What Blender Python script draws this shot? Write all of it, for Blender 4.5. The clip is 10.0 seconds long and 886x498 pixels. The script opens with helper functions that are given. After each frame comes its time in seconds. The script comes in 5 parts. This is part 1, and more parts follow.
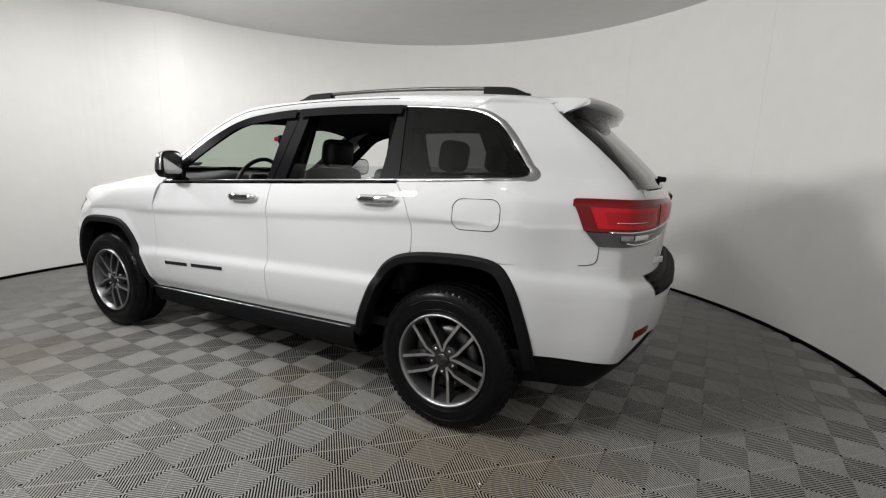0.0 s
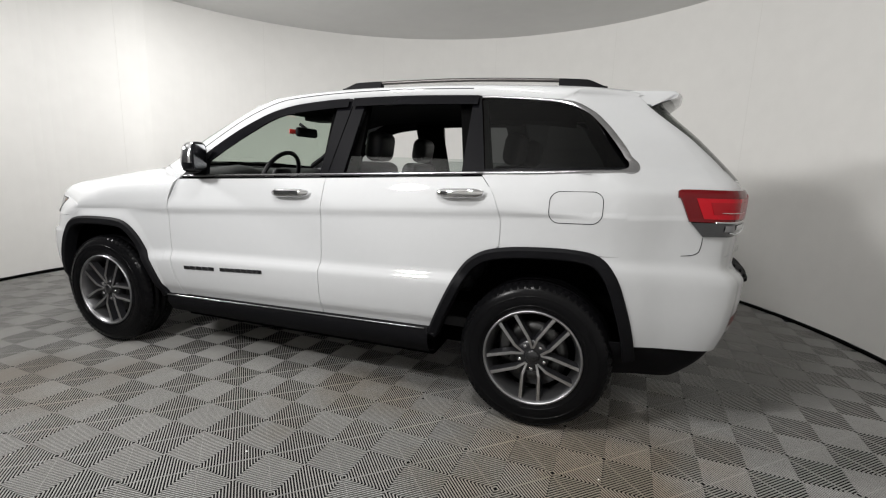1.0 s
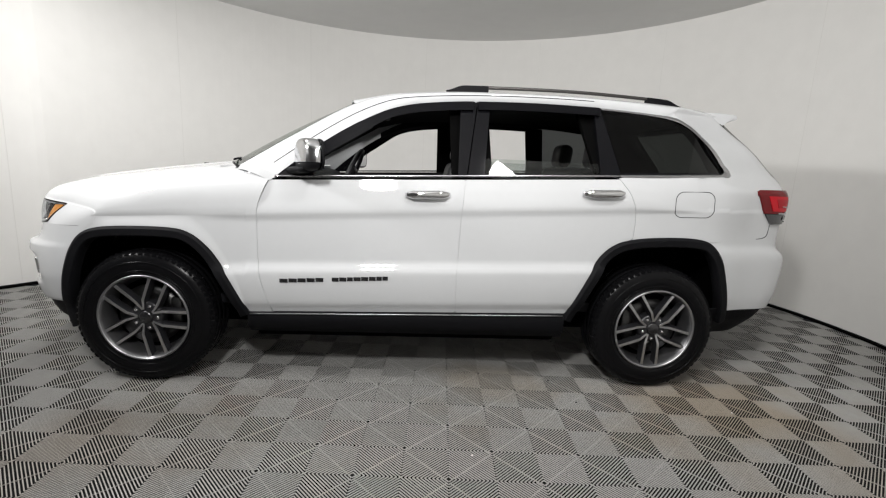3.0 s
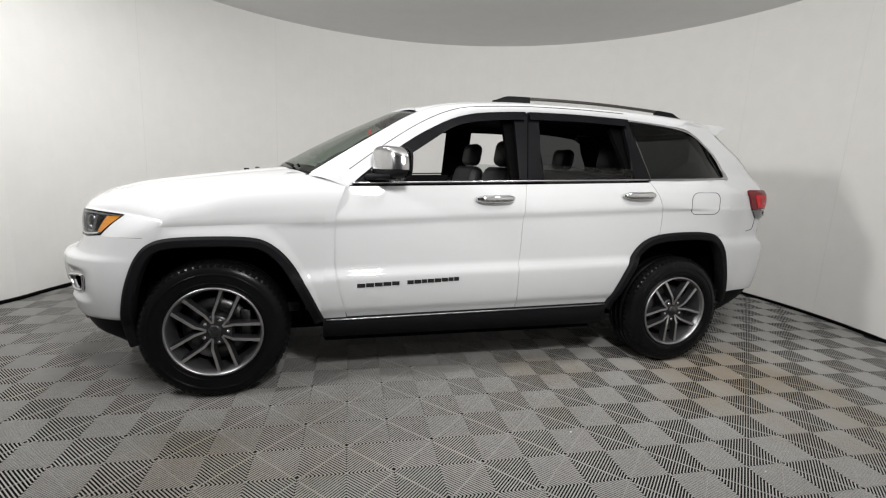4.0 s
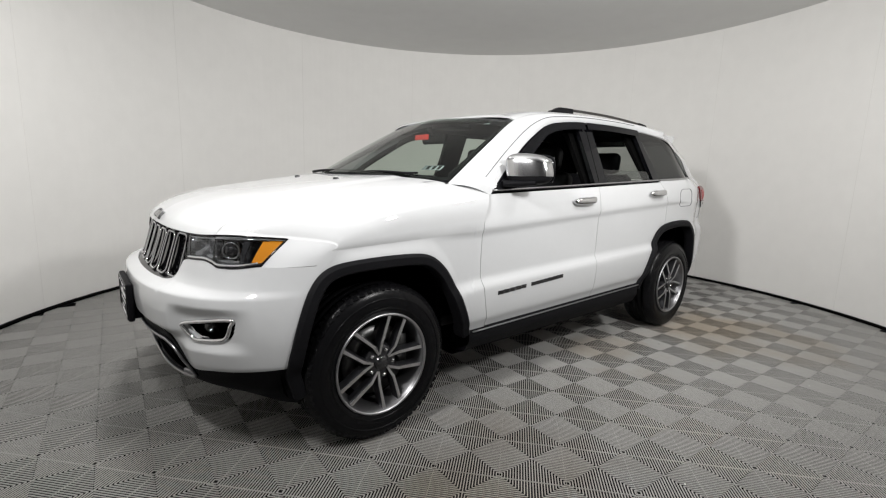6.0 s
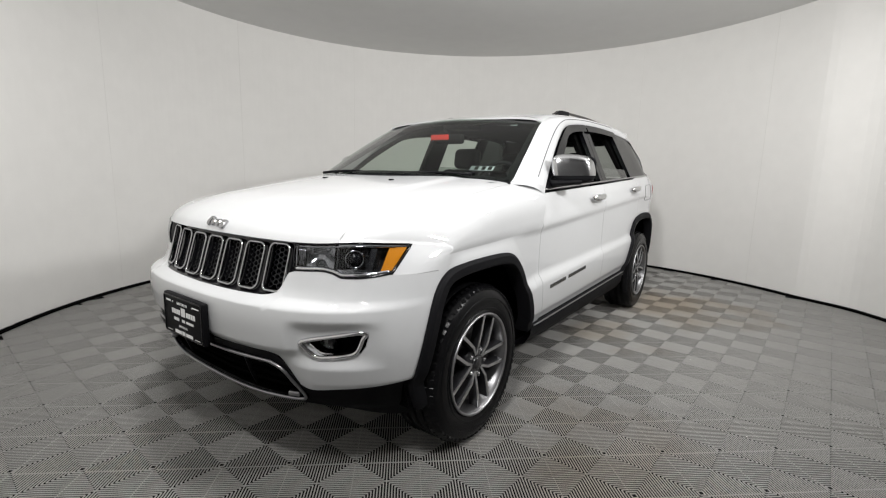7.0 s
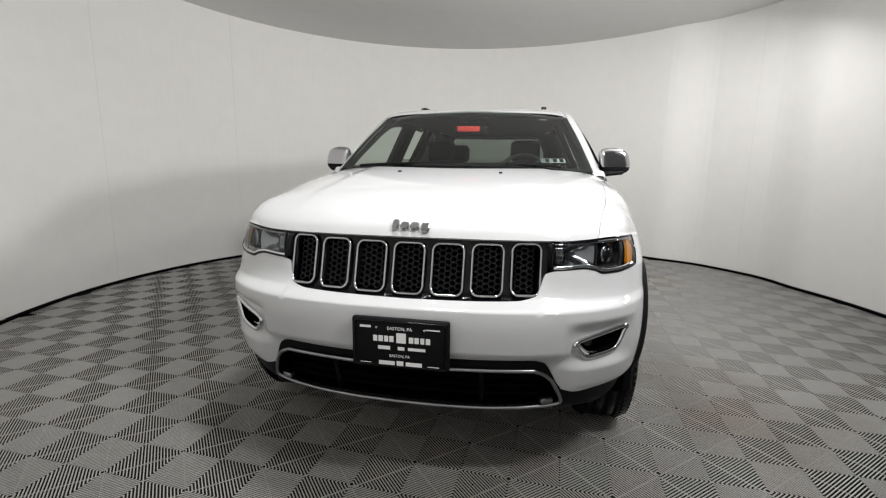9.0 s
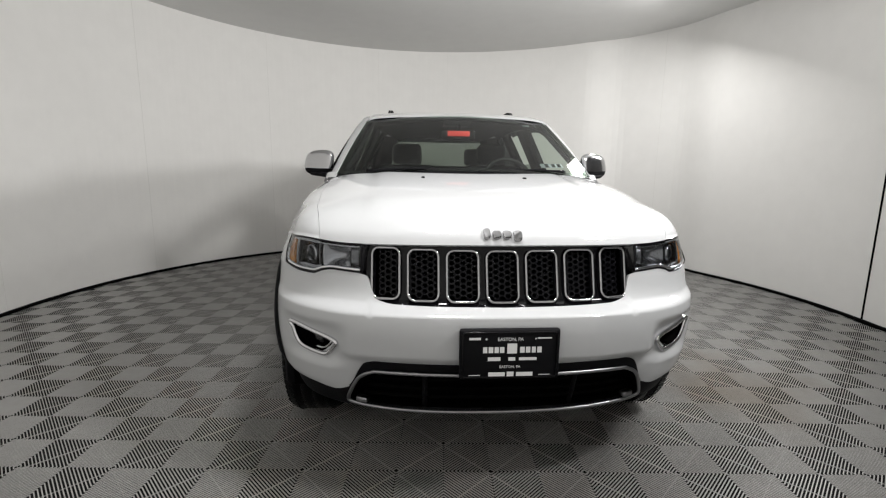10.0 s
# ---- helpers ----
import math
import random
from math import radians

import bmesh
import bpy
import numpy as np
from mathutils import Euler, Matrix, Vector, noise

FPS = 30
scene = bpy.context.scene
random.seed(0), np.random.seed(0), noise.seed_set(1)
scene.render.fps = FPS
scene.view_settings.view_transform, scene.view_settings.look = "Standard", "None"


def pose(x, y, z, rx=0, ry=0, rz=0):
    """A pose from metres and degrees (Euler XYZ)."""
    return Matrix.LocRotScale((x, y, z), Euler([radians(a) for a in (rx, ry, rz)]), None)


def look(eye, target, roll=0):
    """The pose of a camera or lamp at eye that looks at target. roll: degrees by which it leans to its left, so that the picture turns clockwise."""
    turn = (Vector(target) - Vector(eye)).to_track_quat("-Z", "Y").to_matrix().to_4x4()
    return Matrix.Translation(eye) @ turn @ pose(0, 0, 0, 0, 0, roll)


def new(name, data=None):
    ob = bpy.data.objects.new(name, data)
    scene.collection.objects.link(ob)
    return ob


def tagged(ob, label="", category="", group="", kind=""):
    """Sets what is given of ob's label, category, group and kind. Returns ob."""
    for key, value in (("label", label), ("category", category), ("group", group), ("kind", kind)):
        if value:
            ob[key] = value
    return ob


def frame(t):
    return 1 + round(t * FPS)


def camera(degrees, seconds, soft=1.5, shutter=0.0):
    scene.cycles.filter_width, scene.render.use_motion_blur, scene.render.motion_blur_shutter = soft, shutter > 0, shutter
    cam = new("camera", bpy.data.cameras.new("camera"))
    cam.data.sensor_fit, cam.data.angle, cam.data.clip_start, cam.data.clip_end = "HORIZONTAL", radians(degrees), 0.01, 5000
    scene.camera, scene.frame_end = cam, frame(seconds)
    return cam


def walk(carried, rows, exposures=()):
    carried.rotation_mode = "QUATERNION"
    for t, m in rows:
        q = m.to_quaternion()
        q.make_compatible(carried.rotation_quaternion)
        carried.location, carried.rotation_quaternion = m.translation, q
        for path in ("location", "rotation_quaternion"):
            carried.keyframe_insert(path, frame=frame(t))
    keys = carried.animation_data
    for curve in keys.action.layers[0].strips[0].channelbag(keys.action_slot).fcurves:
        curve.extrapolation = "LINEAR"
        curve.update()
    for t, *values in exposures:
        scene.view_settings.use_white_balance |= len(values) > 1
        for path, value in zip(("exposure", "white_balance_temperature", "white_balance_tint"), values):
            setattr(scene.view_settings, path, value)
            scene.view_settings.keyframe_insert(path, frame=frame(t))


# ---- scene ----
cam = camera(88.40, 10.0, soft=1.2)

PATH = [
    (0, (2.418, -2.865, 1.348), (1.537, -1.106, 0.984), 1.87),
    (0.5, (2.053, -2.941, 1.321), (1.276, -1.134, 0.960), 1.83),
    (1, (1.690, -3.081, 1.298), (1.073, -1.213, 0.934), 1.87),
    (1.5, (1.290, -3.250, 1.300), (0.831, -1.339, 0.930), 2.06),
    (2, (0.861, -3.324, 1.309), (0.602, -1.378, 0.928), 2.23),
    (3.5, (-0.471, -3.452, 1.268), (-0.131, -1.512, 0.917), 2.85),
    (4, (-0.931, -3.439, 1.289), (-0.402, -1.544, 0.933), 2.71),
    (4.5, (-1.368, -3.303, 1.296), (-0.645, -1.470, 0.957), 2.45),
    (5, (-1.812, -3.190, 1.299), (-0.907, -1.438, 0.962), 2.21),
    (5.5, (-2.186, -2.954, 1.275), (-1.111, -1.300, 0.945), 2.05),
    (7, (-3.206, -1.990, 1.249), (-1.617, -0.818, 0.928), 1.26),
    (7.5, (-3.466, -1.643, 1.251), (-1.762, -0.648, 0.922), 1.14),
    (8, (-3.592, -1.225, 1.225), (-1.788, -0.435, 0.876), 1.18),
    (8.5, (-3.728, -0.815, 1.216), (-1.842, -0.248, 0.868), 1.06),
    (9, (-3.821, -0.426, 1.234), (-1.884, -0.067, 0.887), 0.82),
    (9.5, (-3.822, -0.038, 1.244), (-1.854, 0.075, 0.907), 0.83),
    (10, (-3.838, 0.333, 1.252), (-1.871, 0.198, 0.914), 0.69),
]
walk(cam, [(t, look(eye, target, roll)) for t, eye, target, roll in PATH])

# ---------------------------------------------------------------- light
world = bpy.data.worlds.new("world")
scene.world = world
world.use_nodes = True
world.node_tree.nodes["Background"].inputs[0].default_value = (0.9, 0.95, 1.0, 1)
world.node_tree.nodes["Background"].inputs[1].default_value = 0.02

ROOM = Vector((0.14, 0.095, 0))          # centre of the round studio
CEILING = 3.11


def on_circle(az, r, z=0.0):
    a = radians(az)
    return Vector((ROOM.x + r * math.cos(a), ROOM.y + r * math.sin(a), z))


def softbox(az, r, z, watts, size, target, spread=180):
    lamp = bpy.data.lights.new("softbox", "AREA")
    lamp.shape, lamp.size, lamp.energy = "DISK", size, watts
    lamp.color = (1.0, 0.988, 0.975)
    lamp.spread = radians(spread)
    ob = new("softbox", lamp)
    ob.matrix_world = look(on_circle(az, r, z), target)
    return ob


for az, watts in ((-100, 64), (-153, 65)):
    softbox(az, 3.45, 2.5, watts, 0.40, (ROOM.x, ROOM.y, 2.0), 150)
softbox(-72, 2.6, 3.08, 50, 0.46, on_circle(-40, 2.2, 0.2), 165)
softbox(178, 2.15, 3.08, 54, 0.46, on_circle(170, 2.9, 0.2), 160)

# ---------------------------------------------------------------- materials


def material(name, colour, rough=0.5, metal=0.0, coat=0.0, spec=0.5, grain=0.0, grain_size=40.0, bump=0.0, bump_size=200.0,
             tint_random=0.0, emission=0.0, rough_var=0.0):
    m = bpy.data.materials.new(name)
    m.use_nodes = True
    nt = m.node_tree
    b = nt.nodes["Principled BSDF"]
    b.inputs["Base Color"].default_value = (*colour, 1)
    b.inputs["Roughness"].default_value = rough
    b.inputs["Metallic"].default_value = metal
    b.inputs["Coat Weight"].default_value = coat
    b.inputs["Coat Roughness"].default_value = 0.03
    b.inputs["Specular IOR Level"].default_value = spec
    tc = nt.nodes.new("ShaderNodeTexCoord")
    if grain or tint_random:
        n1 = nt.nodes.new("ShaderNodeTexNoise")
        n1.inputs["Scale"].default_value, n1.inputs["Detail"].default_value = grain_size, 6
        n2 = nt.nodes.new("ShaderNodeTexNoise")
        n2.inputs["Scale"].default_value, n2.inputs["Detail"].default_value = grain_size / 14, 3
        for n in (n1, n2):
            nt.links.new(tc.outputs["Object"], n.inputs["Vector"])
        add = nt.nodes.new("ShaderNodeMath")
        add.operation = "ADD"
        nt.links.new(n1.outputs["Fac"], add.inputs[0])
        nt.links.new(n2.outputs["Fac"], add.inputs[1])
        info = nt.nodes.new("ShaderNodeObjectInfo")
        tr = nt.nodes.new("ShaderNodeMath")
        tr.operation = "MULTIPLY_ADD"
        tr.inputs[1].default_value = tint_random
        nt.links.new(info.outputs["Random"], tr.inputs[0])
        nt.links.new(add.outputs[0], tr.inputs[2])
        mr = nt.nodes.new("ShaderNodeMapRange")
        mr.inputs["From Min"].default_value, mr.inputs["From Max"].default_value = 0.6, 1.4 + tint_random
        mr.inputs["To Min"].default_value, mr.inputs["To Max"].default_value = 1 - grain, 1 + grain
        nt.links.new(tr.outputs[0], mr.inputs["Value"])
        mul = nt.nodes.new("ShaderNodeVectorMath")
        mul.operation = "SCALE"
        mul.inputs[0].default_value = colour
        nt.links.new(mr.outputs[0], mul.inputs["Scale"])
        nt.links.new(mul.outputs[0], b.inputs["Base Color"])
        if rough_var:
            rr = nt.nodes.new("ShaderNodeMapRange")
            rr.inputs["From Min"].default_value, rr.inputs["From Max"].default_value = 0.3, 0.7
            rr.inputs["To Min"].default_value, rr.inputs["To Max"].default_value = rough - rough_var, rough + rough_var
            nt.links.new(n2.outputs["Fac"], rr.inputs["Value"])
            nt.links.new(rr.outputs[0], b.inputs["Roughness"])
    if bump:
        nb = nt.nodes.new("ShaderNodeTexNoise")
        nb.inputs["Scale"].default_value, nb.inputs["Detail"].default_value = bump_size, 4
        nt.links.new(tc.outputs["Object"], nb.inputs["Vector"])
        bp = nt.nodes.new("ShaderNodeBump")
        bp.inputs["Strength"].default_value, bp.inputs["Distance"].default_value = bump, 0.002
        nt.links.new(nb.outputs["Fac"], bp.inputs["Height"])
        nt.links.new(bp.outputs[0], b.inputs["Normal"])
    if emission:
        b.inputs["Emission Color"].default_value, b.inputs["Emission Strength"].default_value = (*colour, 1), emission
    return m


def glass(name, tint, gloss_rough=0.0, base=0.05):
    m = bpy.data.materials.new(name)
    m.use_nodes = True
    nt = m.node_tree
    nt.nodes.remove(nt.nodes["Principled BSDF"])
    out = nt.nodes["Material Output"]
    tr, gl, mix, lw, pw, ad = (nt.nodes.new("ShaderNode" + k) for k in ("BsdfTransparent", "BsdfGlossy", "MixShader", "LayerWeight", "Math", "Math"))
    tr.inputs[0].default_value = (*tint, 1)
    gl.inputs["Roughness"].default_value = gloss_rough
    lw.inputs["Blend"].default_value = 0.5
    pw.operation, ad.operation = "POWER", "MULTIPLY_ADD"
    pw.inputs[1].default_value = 4.5
    ad.inputs[1].default_value, ad.inputs[2].default_value = 0.9, base
    nt.links.new(lw.outputs["Facing"], pw.inputs[0])
    nt.links.new(pw.outputs[0], ad.inputs[0])
    nt.links.new(ad.outputs[0], mix.inputs[0])
    nt.links.new(tr.outputs[0], mix.inputs[1])
    nt.links.new(gl.outputs[0], mix.inputs[2])
    nt.links.new(mix.outputs[0], out.inputs[0])
    return m


PAINT = material("white_paint", (0.472, 0.479, 0.487), 0.5, coat=1.0, spec=0.12, grain=0.012, grain_size=30, bump=0.02, bump_size=900)
WALL = material("wall_paint", (0.77, 0.762, 0.742), 0.75, grain=0.03, grain_size=6, bump=0.12, bump_size=60, spec=0.3)
UNSEEN_GREY = material("grey_shutter", (0.14, 0.14, 0.142), 0.6, grain=0.1, grain_size=8, spec=0.3)
JOINT = material("wall_joint_filler", (0.715, 0.705, 0.685), 0.8)
CEIL = material("ceiling_paint", (0.72, 0.72, 0.71), 0.9, grain=0.03, grain_size=5, spec=0.2)
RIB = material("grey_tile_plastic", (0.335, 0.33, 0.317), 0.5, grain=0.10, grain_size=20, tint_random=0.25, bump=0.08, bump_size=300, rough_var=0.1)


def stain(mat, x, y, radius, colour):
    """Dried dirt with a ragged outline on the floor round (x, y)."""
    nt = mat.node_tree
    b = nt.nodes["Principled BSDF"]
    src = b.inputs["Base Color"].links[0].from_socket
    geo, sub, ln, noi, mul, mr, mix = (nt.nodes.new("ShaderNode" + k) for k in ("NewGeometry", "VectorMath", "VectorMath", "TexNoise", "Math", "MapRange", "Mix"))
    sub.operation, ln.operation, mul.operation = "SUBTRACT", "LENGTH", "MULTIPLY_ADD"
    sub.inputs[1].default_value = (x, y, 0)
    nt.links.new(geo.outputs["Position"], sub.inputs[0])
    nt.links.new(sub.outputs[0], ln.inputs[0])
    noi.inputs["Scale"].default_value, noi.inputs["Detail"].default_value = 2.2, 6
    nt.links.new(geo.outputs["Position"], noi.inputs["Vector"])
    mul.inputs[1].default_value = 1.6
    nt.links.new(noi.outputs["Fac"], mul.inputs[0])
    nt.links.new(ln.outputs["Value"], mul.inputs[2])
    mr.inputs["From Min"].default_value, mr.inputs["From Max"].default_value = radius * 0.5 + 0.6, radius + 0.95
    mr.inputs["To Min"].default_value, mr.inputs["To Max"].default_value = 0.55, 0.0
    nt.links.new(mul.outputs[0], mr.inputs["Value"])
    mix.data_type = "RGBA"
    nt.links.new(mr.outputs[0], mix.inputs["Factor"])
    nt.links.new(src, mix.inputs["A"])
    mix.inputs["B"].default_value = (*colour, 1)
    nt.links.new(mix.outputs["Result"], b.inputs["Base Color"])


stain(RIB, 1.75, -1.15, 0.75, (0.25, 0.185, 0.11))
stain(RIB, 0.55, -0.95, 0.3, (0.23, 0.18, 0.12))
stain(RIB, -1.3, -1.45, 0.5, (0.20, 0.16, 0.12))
PIT = material("dark_underfloor", (0.012, 0.012, 0.012), 0.95, spec=0.1, grain=0.3, grain_size=15)
BLACK = material("black_plastic", (0.005, 0.005, 0.006), 0.6, grain=0.08, grain_size=60, bump=0.2, bump_size=700, spec=0.09)
GLOSS = material("gloss_black", (0.004, 0.004, 0.005), 0.08, spec=0.2)
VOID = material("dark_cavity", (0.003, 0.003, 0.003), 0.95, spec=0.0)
RUBBER = material("tyre_rubber", (0.004, 0.004, 0.0045), 0.24, spec=0.12, grain=0.1, grain_size=30, bump=0.1, bump_size=400)
CHROME = material("chrome", (0.66, 0.66, 0.67), 0.06, metal=1.0)
MIRRORCAP = material("mirror_cap_chrome", (0.52, 0.52, 0.53), 0.14, metal=1.0)
FRAMECHROME = material("dim_chrome", (0.40, 0.40, 0.41), 0.10, metal=1.0)
TRIMCHROME = material("brushed_bright_trim", (0.42, 0.42, 0.43), 0.24, metal=1.0)
SATIN = material("satin_chrome", (0.30, 0.30, 0.31), 0.28, metal=1.0)
MACHINED = material("machined_alloy", (0.60, 0.60, 0.61), 0.30, metal=1.0, grain=0.04, grain_size=200)
BARREL = material("rim_barrel", (0.16, 0.16, 0.165), 0.34, metal=0.85, grain=0.08, grain_size=60)
POCKET = material("grey_alloy_paint", (0.016, 0.016, 0.018), 0.3, metal=0.2, coat=0.25)
STEEL = material("brake_steel", (0.09, 0.09, 0.09), 0.4, metal=1.0, grain=0.2, grain_size=90)
LEATHER = material("black_leather", (0.010, 0.010, 0.012), 0.5, spec=0.3, grain=0.1, grain_size=40, bump=0.2, bump_size=500)
TRIMGREY = material("grey_door_trim", (0.02, 0.02, 0.022), 0.6, spec=0.2, grain=0.08, grain_size=60)
LINER = material("headliner", (0.010, 0.010, 0.011), 0.95, spec=0.1)
RAIL = material("dark_satin_rail", (0.09, 0.085, 0.082), 0.38, metal=0.9, grain=0.05, grain_size=80)
DIMCHROME = material("smoked_reflector", (0.28, 0.28, 0.29), 0.16, metal=1.0)
LIP = material("dull_rim_lip", (0.36, 0.36, 0.37), 0.35, metal=1.0)
REDLENS = material("red_lens", (0.40, 0.003, 0.010), 0.14, coat=0.12, spec=0.2)
REDMID = material("mid_red_lens", (0.27, 0.003, 0.008), 0.14, coat=0.12, spec=0.2)
REDDARK = material("dark_red_lens", (0.11, 0.003, 0.005), 0.14, coat=0.12, spec=0.2)
AMBER = material("amber_lens", (0.50, 0.18, 0.012), 0.15, coat=0.5)
SILVER = material("lamp_reflector", (0.75, 0.76, 0.78), 0.12, metal=1.0)
SMOKE = material("lamp_bezel", (0.012, 0.012, 0.013), 0.25, coat=0.4)
NET = material("grille_net_black", (0.004, 0.004, 0.005), 0.2, spec=0.14)
REVERSE = material("grey_clear_lens", (0.035, 0.036, 0.04), 0.07, metal=0.6, coat=1.0)
BADGE = material("badge_black", (0.01, 0.01, 0.011), 0.2, coat=0.5)
PRINT = material("white_print", (0.75, 0.75, 0.75), 0.5)
TAG = material("red_hang_tag", (0.75, 0.05, 0.04), 0.6)
STICKER = material("pale_sticker", (0.30, 0.33, 0.35), 0.5, grain=0.4, grain_size=70)
SPECK = material("paper_scrap", (0.85, 0.85, 0.83), 0.8)
WIND = glass("windscreen_glass", (0.53, 0.61, 0.54), base=0.025)
REARGLASS = glass("rear_glass", (0.34, 0.36, 0.34), base=0.04)
TINT = glass("privacy_glass", (0.085, 0.09, 0.09), base=0.025)
CLEAR = glass("clear_glass", (0.72, 0.76, 0.74))
LENS = glass("lamp_lens", (0.88, 0.9, 0.92), base=0.03)
VISOR = material("smoked_visor", (0.004, 0.004, 0.005), 0.15, spec=0.12)

# ---------------------------------------------------------------- mesh tools


def crv(*pts):
    """A smooth curve through (x, y) pairs, without overshoot."""
    xs = np.array([p[0] for p in pts], float)
    ys = np.array([p[1] for p in pts], float)
    h, d = np.diff(xs), np.diff(ys) / np.diff(xs)
    m = np.zeros(len(xs))
    m[0], m[-1] = d[0], d[-1]
    for i in range(1, len(xs) - 1):
        if d[i - 1] * d[i] > 0:
            w1, w2 = 2 * h[i] + h[i - 1], h[i] + 2 * h[i - 1]
            m[i] = (w1 + w2) / (w1 / d[i - 1] + w2 / d[i])

    def f(x):
        x = min(max(x, xs[0]), xs[-1])
        i = min(int(np.searchsorted(xs, x, "right")) - 1, len(xs) - 2)
        t = (x - xs[i]) / h[i]
        return float((1 + 2 * t) * (1 - t) ** 2 * ys[i] + t * (1 - t) ** 2 * h[i] * m[i] + t * t * (3 - 2 * t) * ys[i + 1] + t * t * (t - 1) * h[i] * m[i + 1])
    return f


def spline(points, n, closed=False):
    """n points along a smooth curve through the given ones."""
    p = [Vector(q) for q in points]
    out, segs = [], len(p) if closed else len(p) - 1
    for k in range(n):
        s = k / (n if closed else n - 1) * segs
        i = min(int(s), segs - 1)
        t = s - i
        if closed:
            a, b, c, d = (p[(i + j) % len(p)] for j in (-1, 0, 1, 2))
        else:
            b, c = p[i], p[i + 1]
            a = p[i - 1] if i > 0 else b * 2 - c
            d = p[i + 2] if i + 2 < len(p) else c * 2 - b
        out.append(0.5 * (2 * b + (c - a) * t + (2 * a - 5 * b + 4 * c - d) * t * t + (3 * b - a - 3 * c + d) * t ** 3))
    return out


def lerp(a, b, t):
    return a + (b - a) * t


def smooth01(t):
    t = min(max(t, 0.0), 1.0)
    return t * t * (3 - 2 * t)


def part(name, geo, mat, parent=None, label="", smooth=True, solid=0.0, bevel=0.0):
    """Links (vertices, faces) or a bmesh as one mesh object under a thing or a part."""
    me = bpy.data.meshes.new(name)
    if isinstance(geo, tuple):
        me.from_pydata([tuple(v) for v in geo[0]], [], [tuple(f) for f in geo[1]])
    else:
        geo.to_mesh(me)
        geo.free()
    me.materials.append(mat)
    for p in me.polygons:
        p.use_smooth = smooth
    ob = new(name, me)
    if parent is not None:
        ob.parent = parent
    if solid:
        uses = {}
        for p in me.polygons:
            for key in p.edge_keys:
                uses[key] = uses.get(key, 0) + 1
        for e in me.edges:
            e.use_edge_sharp = uses.get(e.key, 0) == 1
        s = ob.modifiers.new("thickness", "SOLIDIFY")
        s.thickness, s.offset = solid, -1
    if bevel:
        b = ob.modifiers.new("edge", "BEVEL")
        b.width, b.segments, b.limit_method, b.angle_limit = bevel, 2, "ANGLE", radians(35)
        b.harden_normals = True
    if label:
        tagged(ob, label)
    return ob


def grid(fn, nu, nv, flip=False, keep=None):
    """A patch fn(u, v), u and v from 0 to 1."""
    vs = [Vector(fn(i / nu, j / nv)) for j in range(nv + 1) for i in range(nu + 1)]
    fs = []
    for j in range(nv):
        for i in range(nu):
            if keep and not keep((i + 0.5) / nu, (j + 0.5) / nv):
                continue
            a = j * (nu + 1) + i
            q = (a, a + 1, a + nu + 2, a + nu + 1)
            fs.append(q[::-1] if flip else q)
    used = sorted({k for f in fs for k in f})
    new_index = {k: n for n, k in enumerate(used)}
    return [vs[k] for k in used], [tuple(new_index[k] for k in f) for f in fs]


def join(*geos):
    vs, fs = [], []
    for g in geos:
        n = len(vs)
        vs += list(g[0])
        fs += [tuple(k + n for k in f) for f in g[1]]
    return vs, fs


def welded(a, b, reach_):
    """Joins patch b to patch a, sewing their open edges together where they lie close."""
    def rim(geo):
        count = {}
        for f in geo[1]:
            for e in zip(f, f[1:] + f[:1]):
                k = (min(e), max(e))
                count[k] = count.get(k, 0) + 1
        return {i for e, c in count.items() if c == 1 for i in e}
    ra = sorted(rim(a))
    vs, index = list(a[0]), {}
    for i, v in enumerate(b[0]):
        index[i] = len(vs)
        vs.append(v)
    for i in rim(b):
        best = min(ra, key=lambda k: (a[0][k] - b[0][i]).length)
        if (a[0][best] - b[0][i]).length < reach_:
            index[i] = best
    return vs, list(a[1]) + [tuple(index[k] for k in f) for f in b[1]]


def sweep(rail, section, closed=False, cap=True):
    """Places section(k, n) (a list of points) at each of the rail's steps and joins them to a skin."""
    n = len(rail)
    rings = [section(k, rail) for k in range(n)]
    m = len(rings[0])
    vs = [v for r in rings for v in r]
    fs = []
    for k in range(n if closed else n - 1):
        k2 = (k + 1) % n
        for j in range(m):
            j2 = (j + 1) % m
            fs.append((k * m + j, k * m + j2, k2 * m + j2, k2 * m + j))
    if cap and not closed:
        fs += [tuple(range(m))[::-1], tuple((n - 1) * m + j for j in range(m))]
    return vs, fs


def tube(rail, r, sides=8, closed=False, flat=1.0, up=(0, 0, 1)):
    """A round or flattened bar along a rail."""
    up = Vector(up)

    def section(k, rl):
        n = len(rl)
        if closed:
            d = rl[(k + 1) % n] - rl[(k - 1) % n]
        else:
            d = rl[min(k + 1, n - 1)] - rl[max(k - 1, 0)]
        d.normalize()
        a = d.cross(up)
        if a.length < 1e-4:
            a = d.cross(Vector((1, 0, 0)))
        a.normalize()
        b = a.cross(d)
        rr = r(k / max(n - 1, 1)) if callable(r) else r
        return [rl[k] + a * (rr * math.cos(2 * math.pi * j / sides)) + b * (rr * flat * math.sin(2 * math.pi * j / sides)) for j in range(sides)]
    return sweep(rail, section, closed)


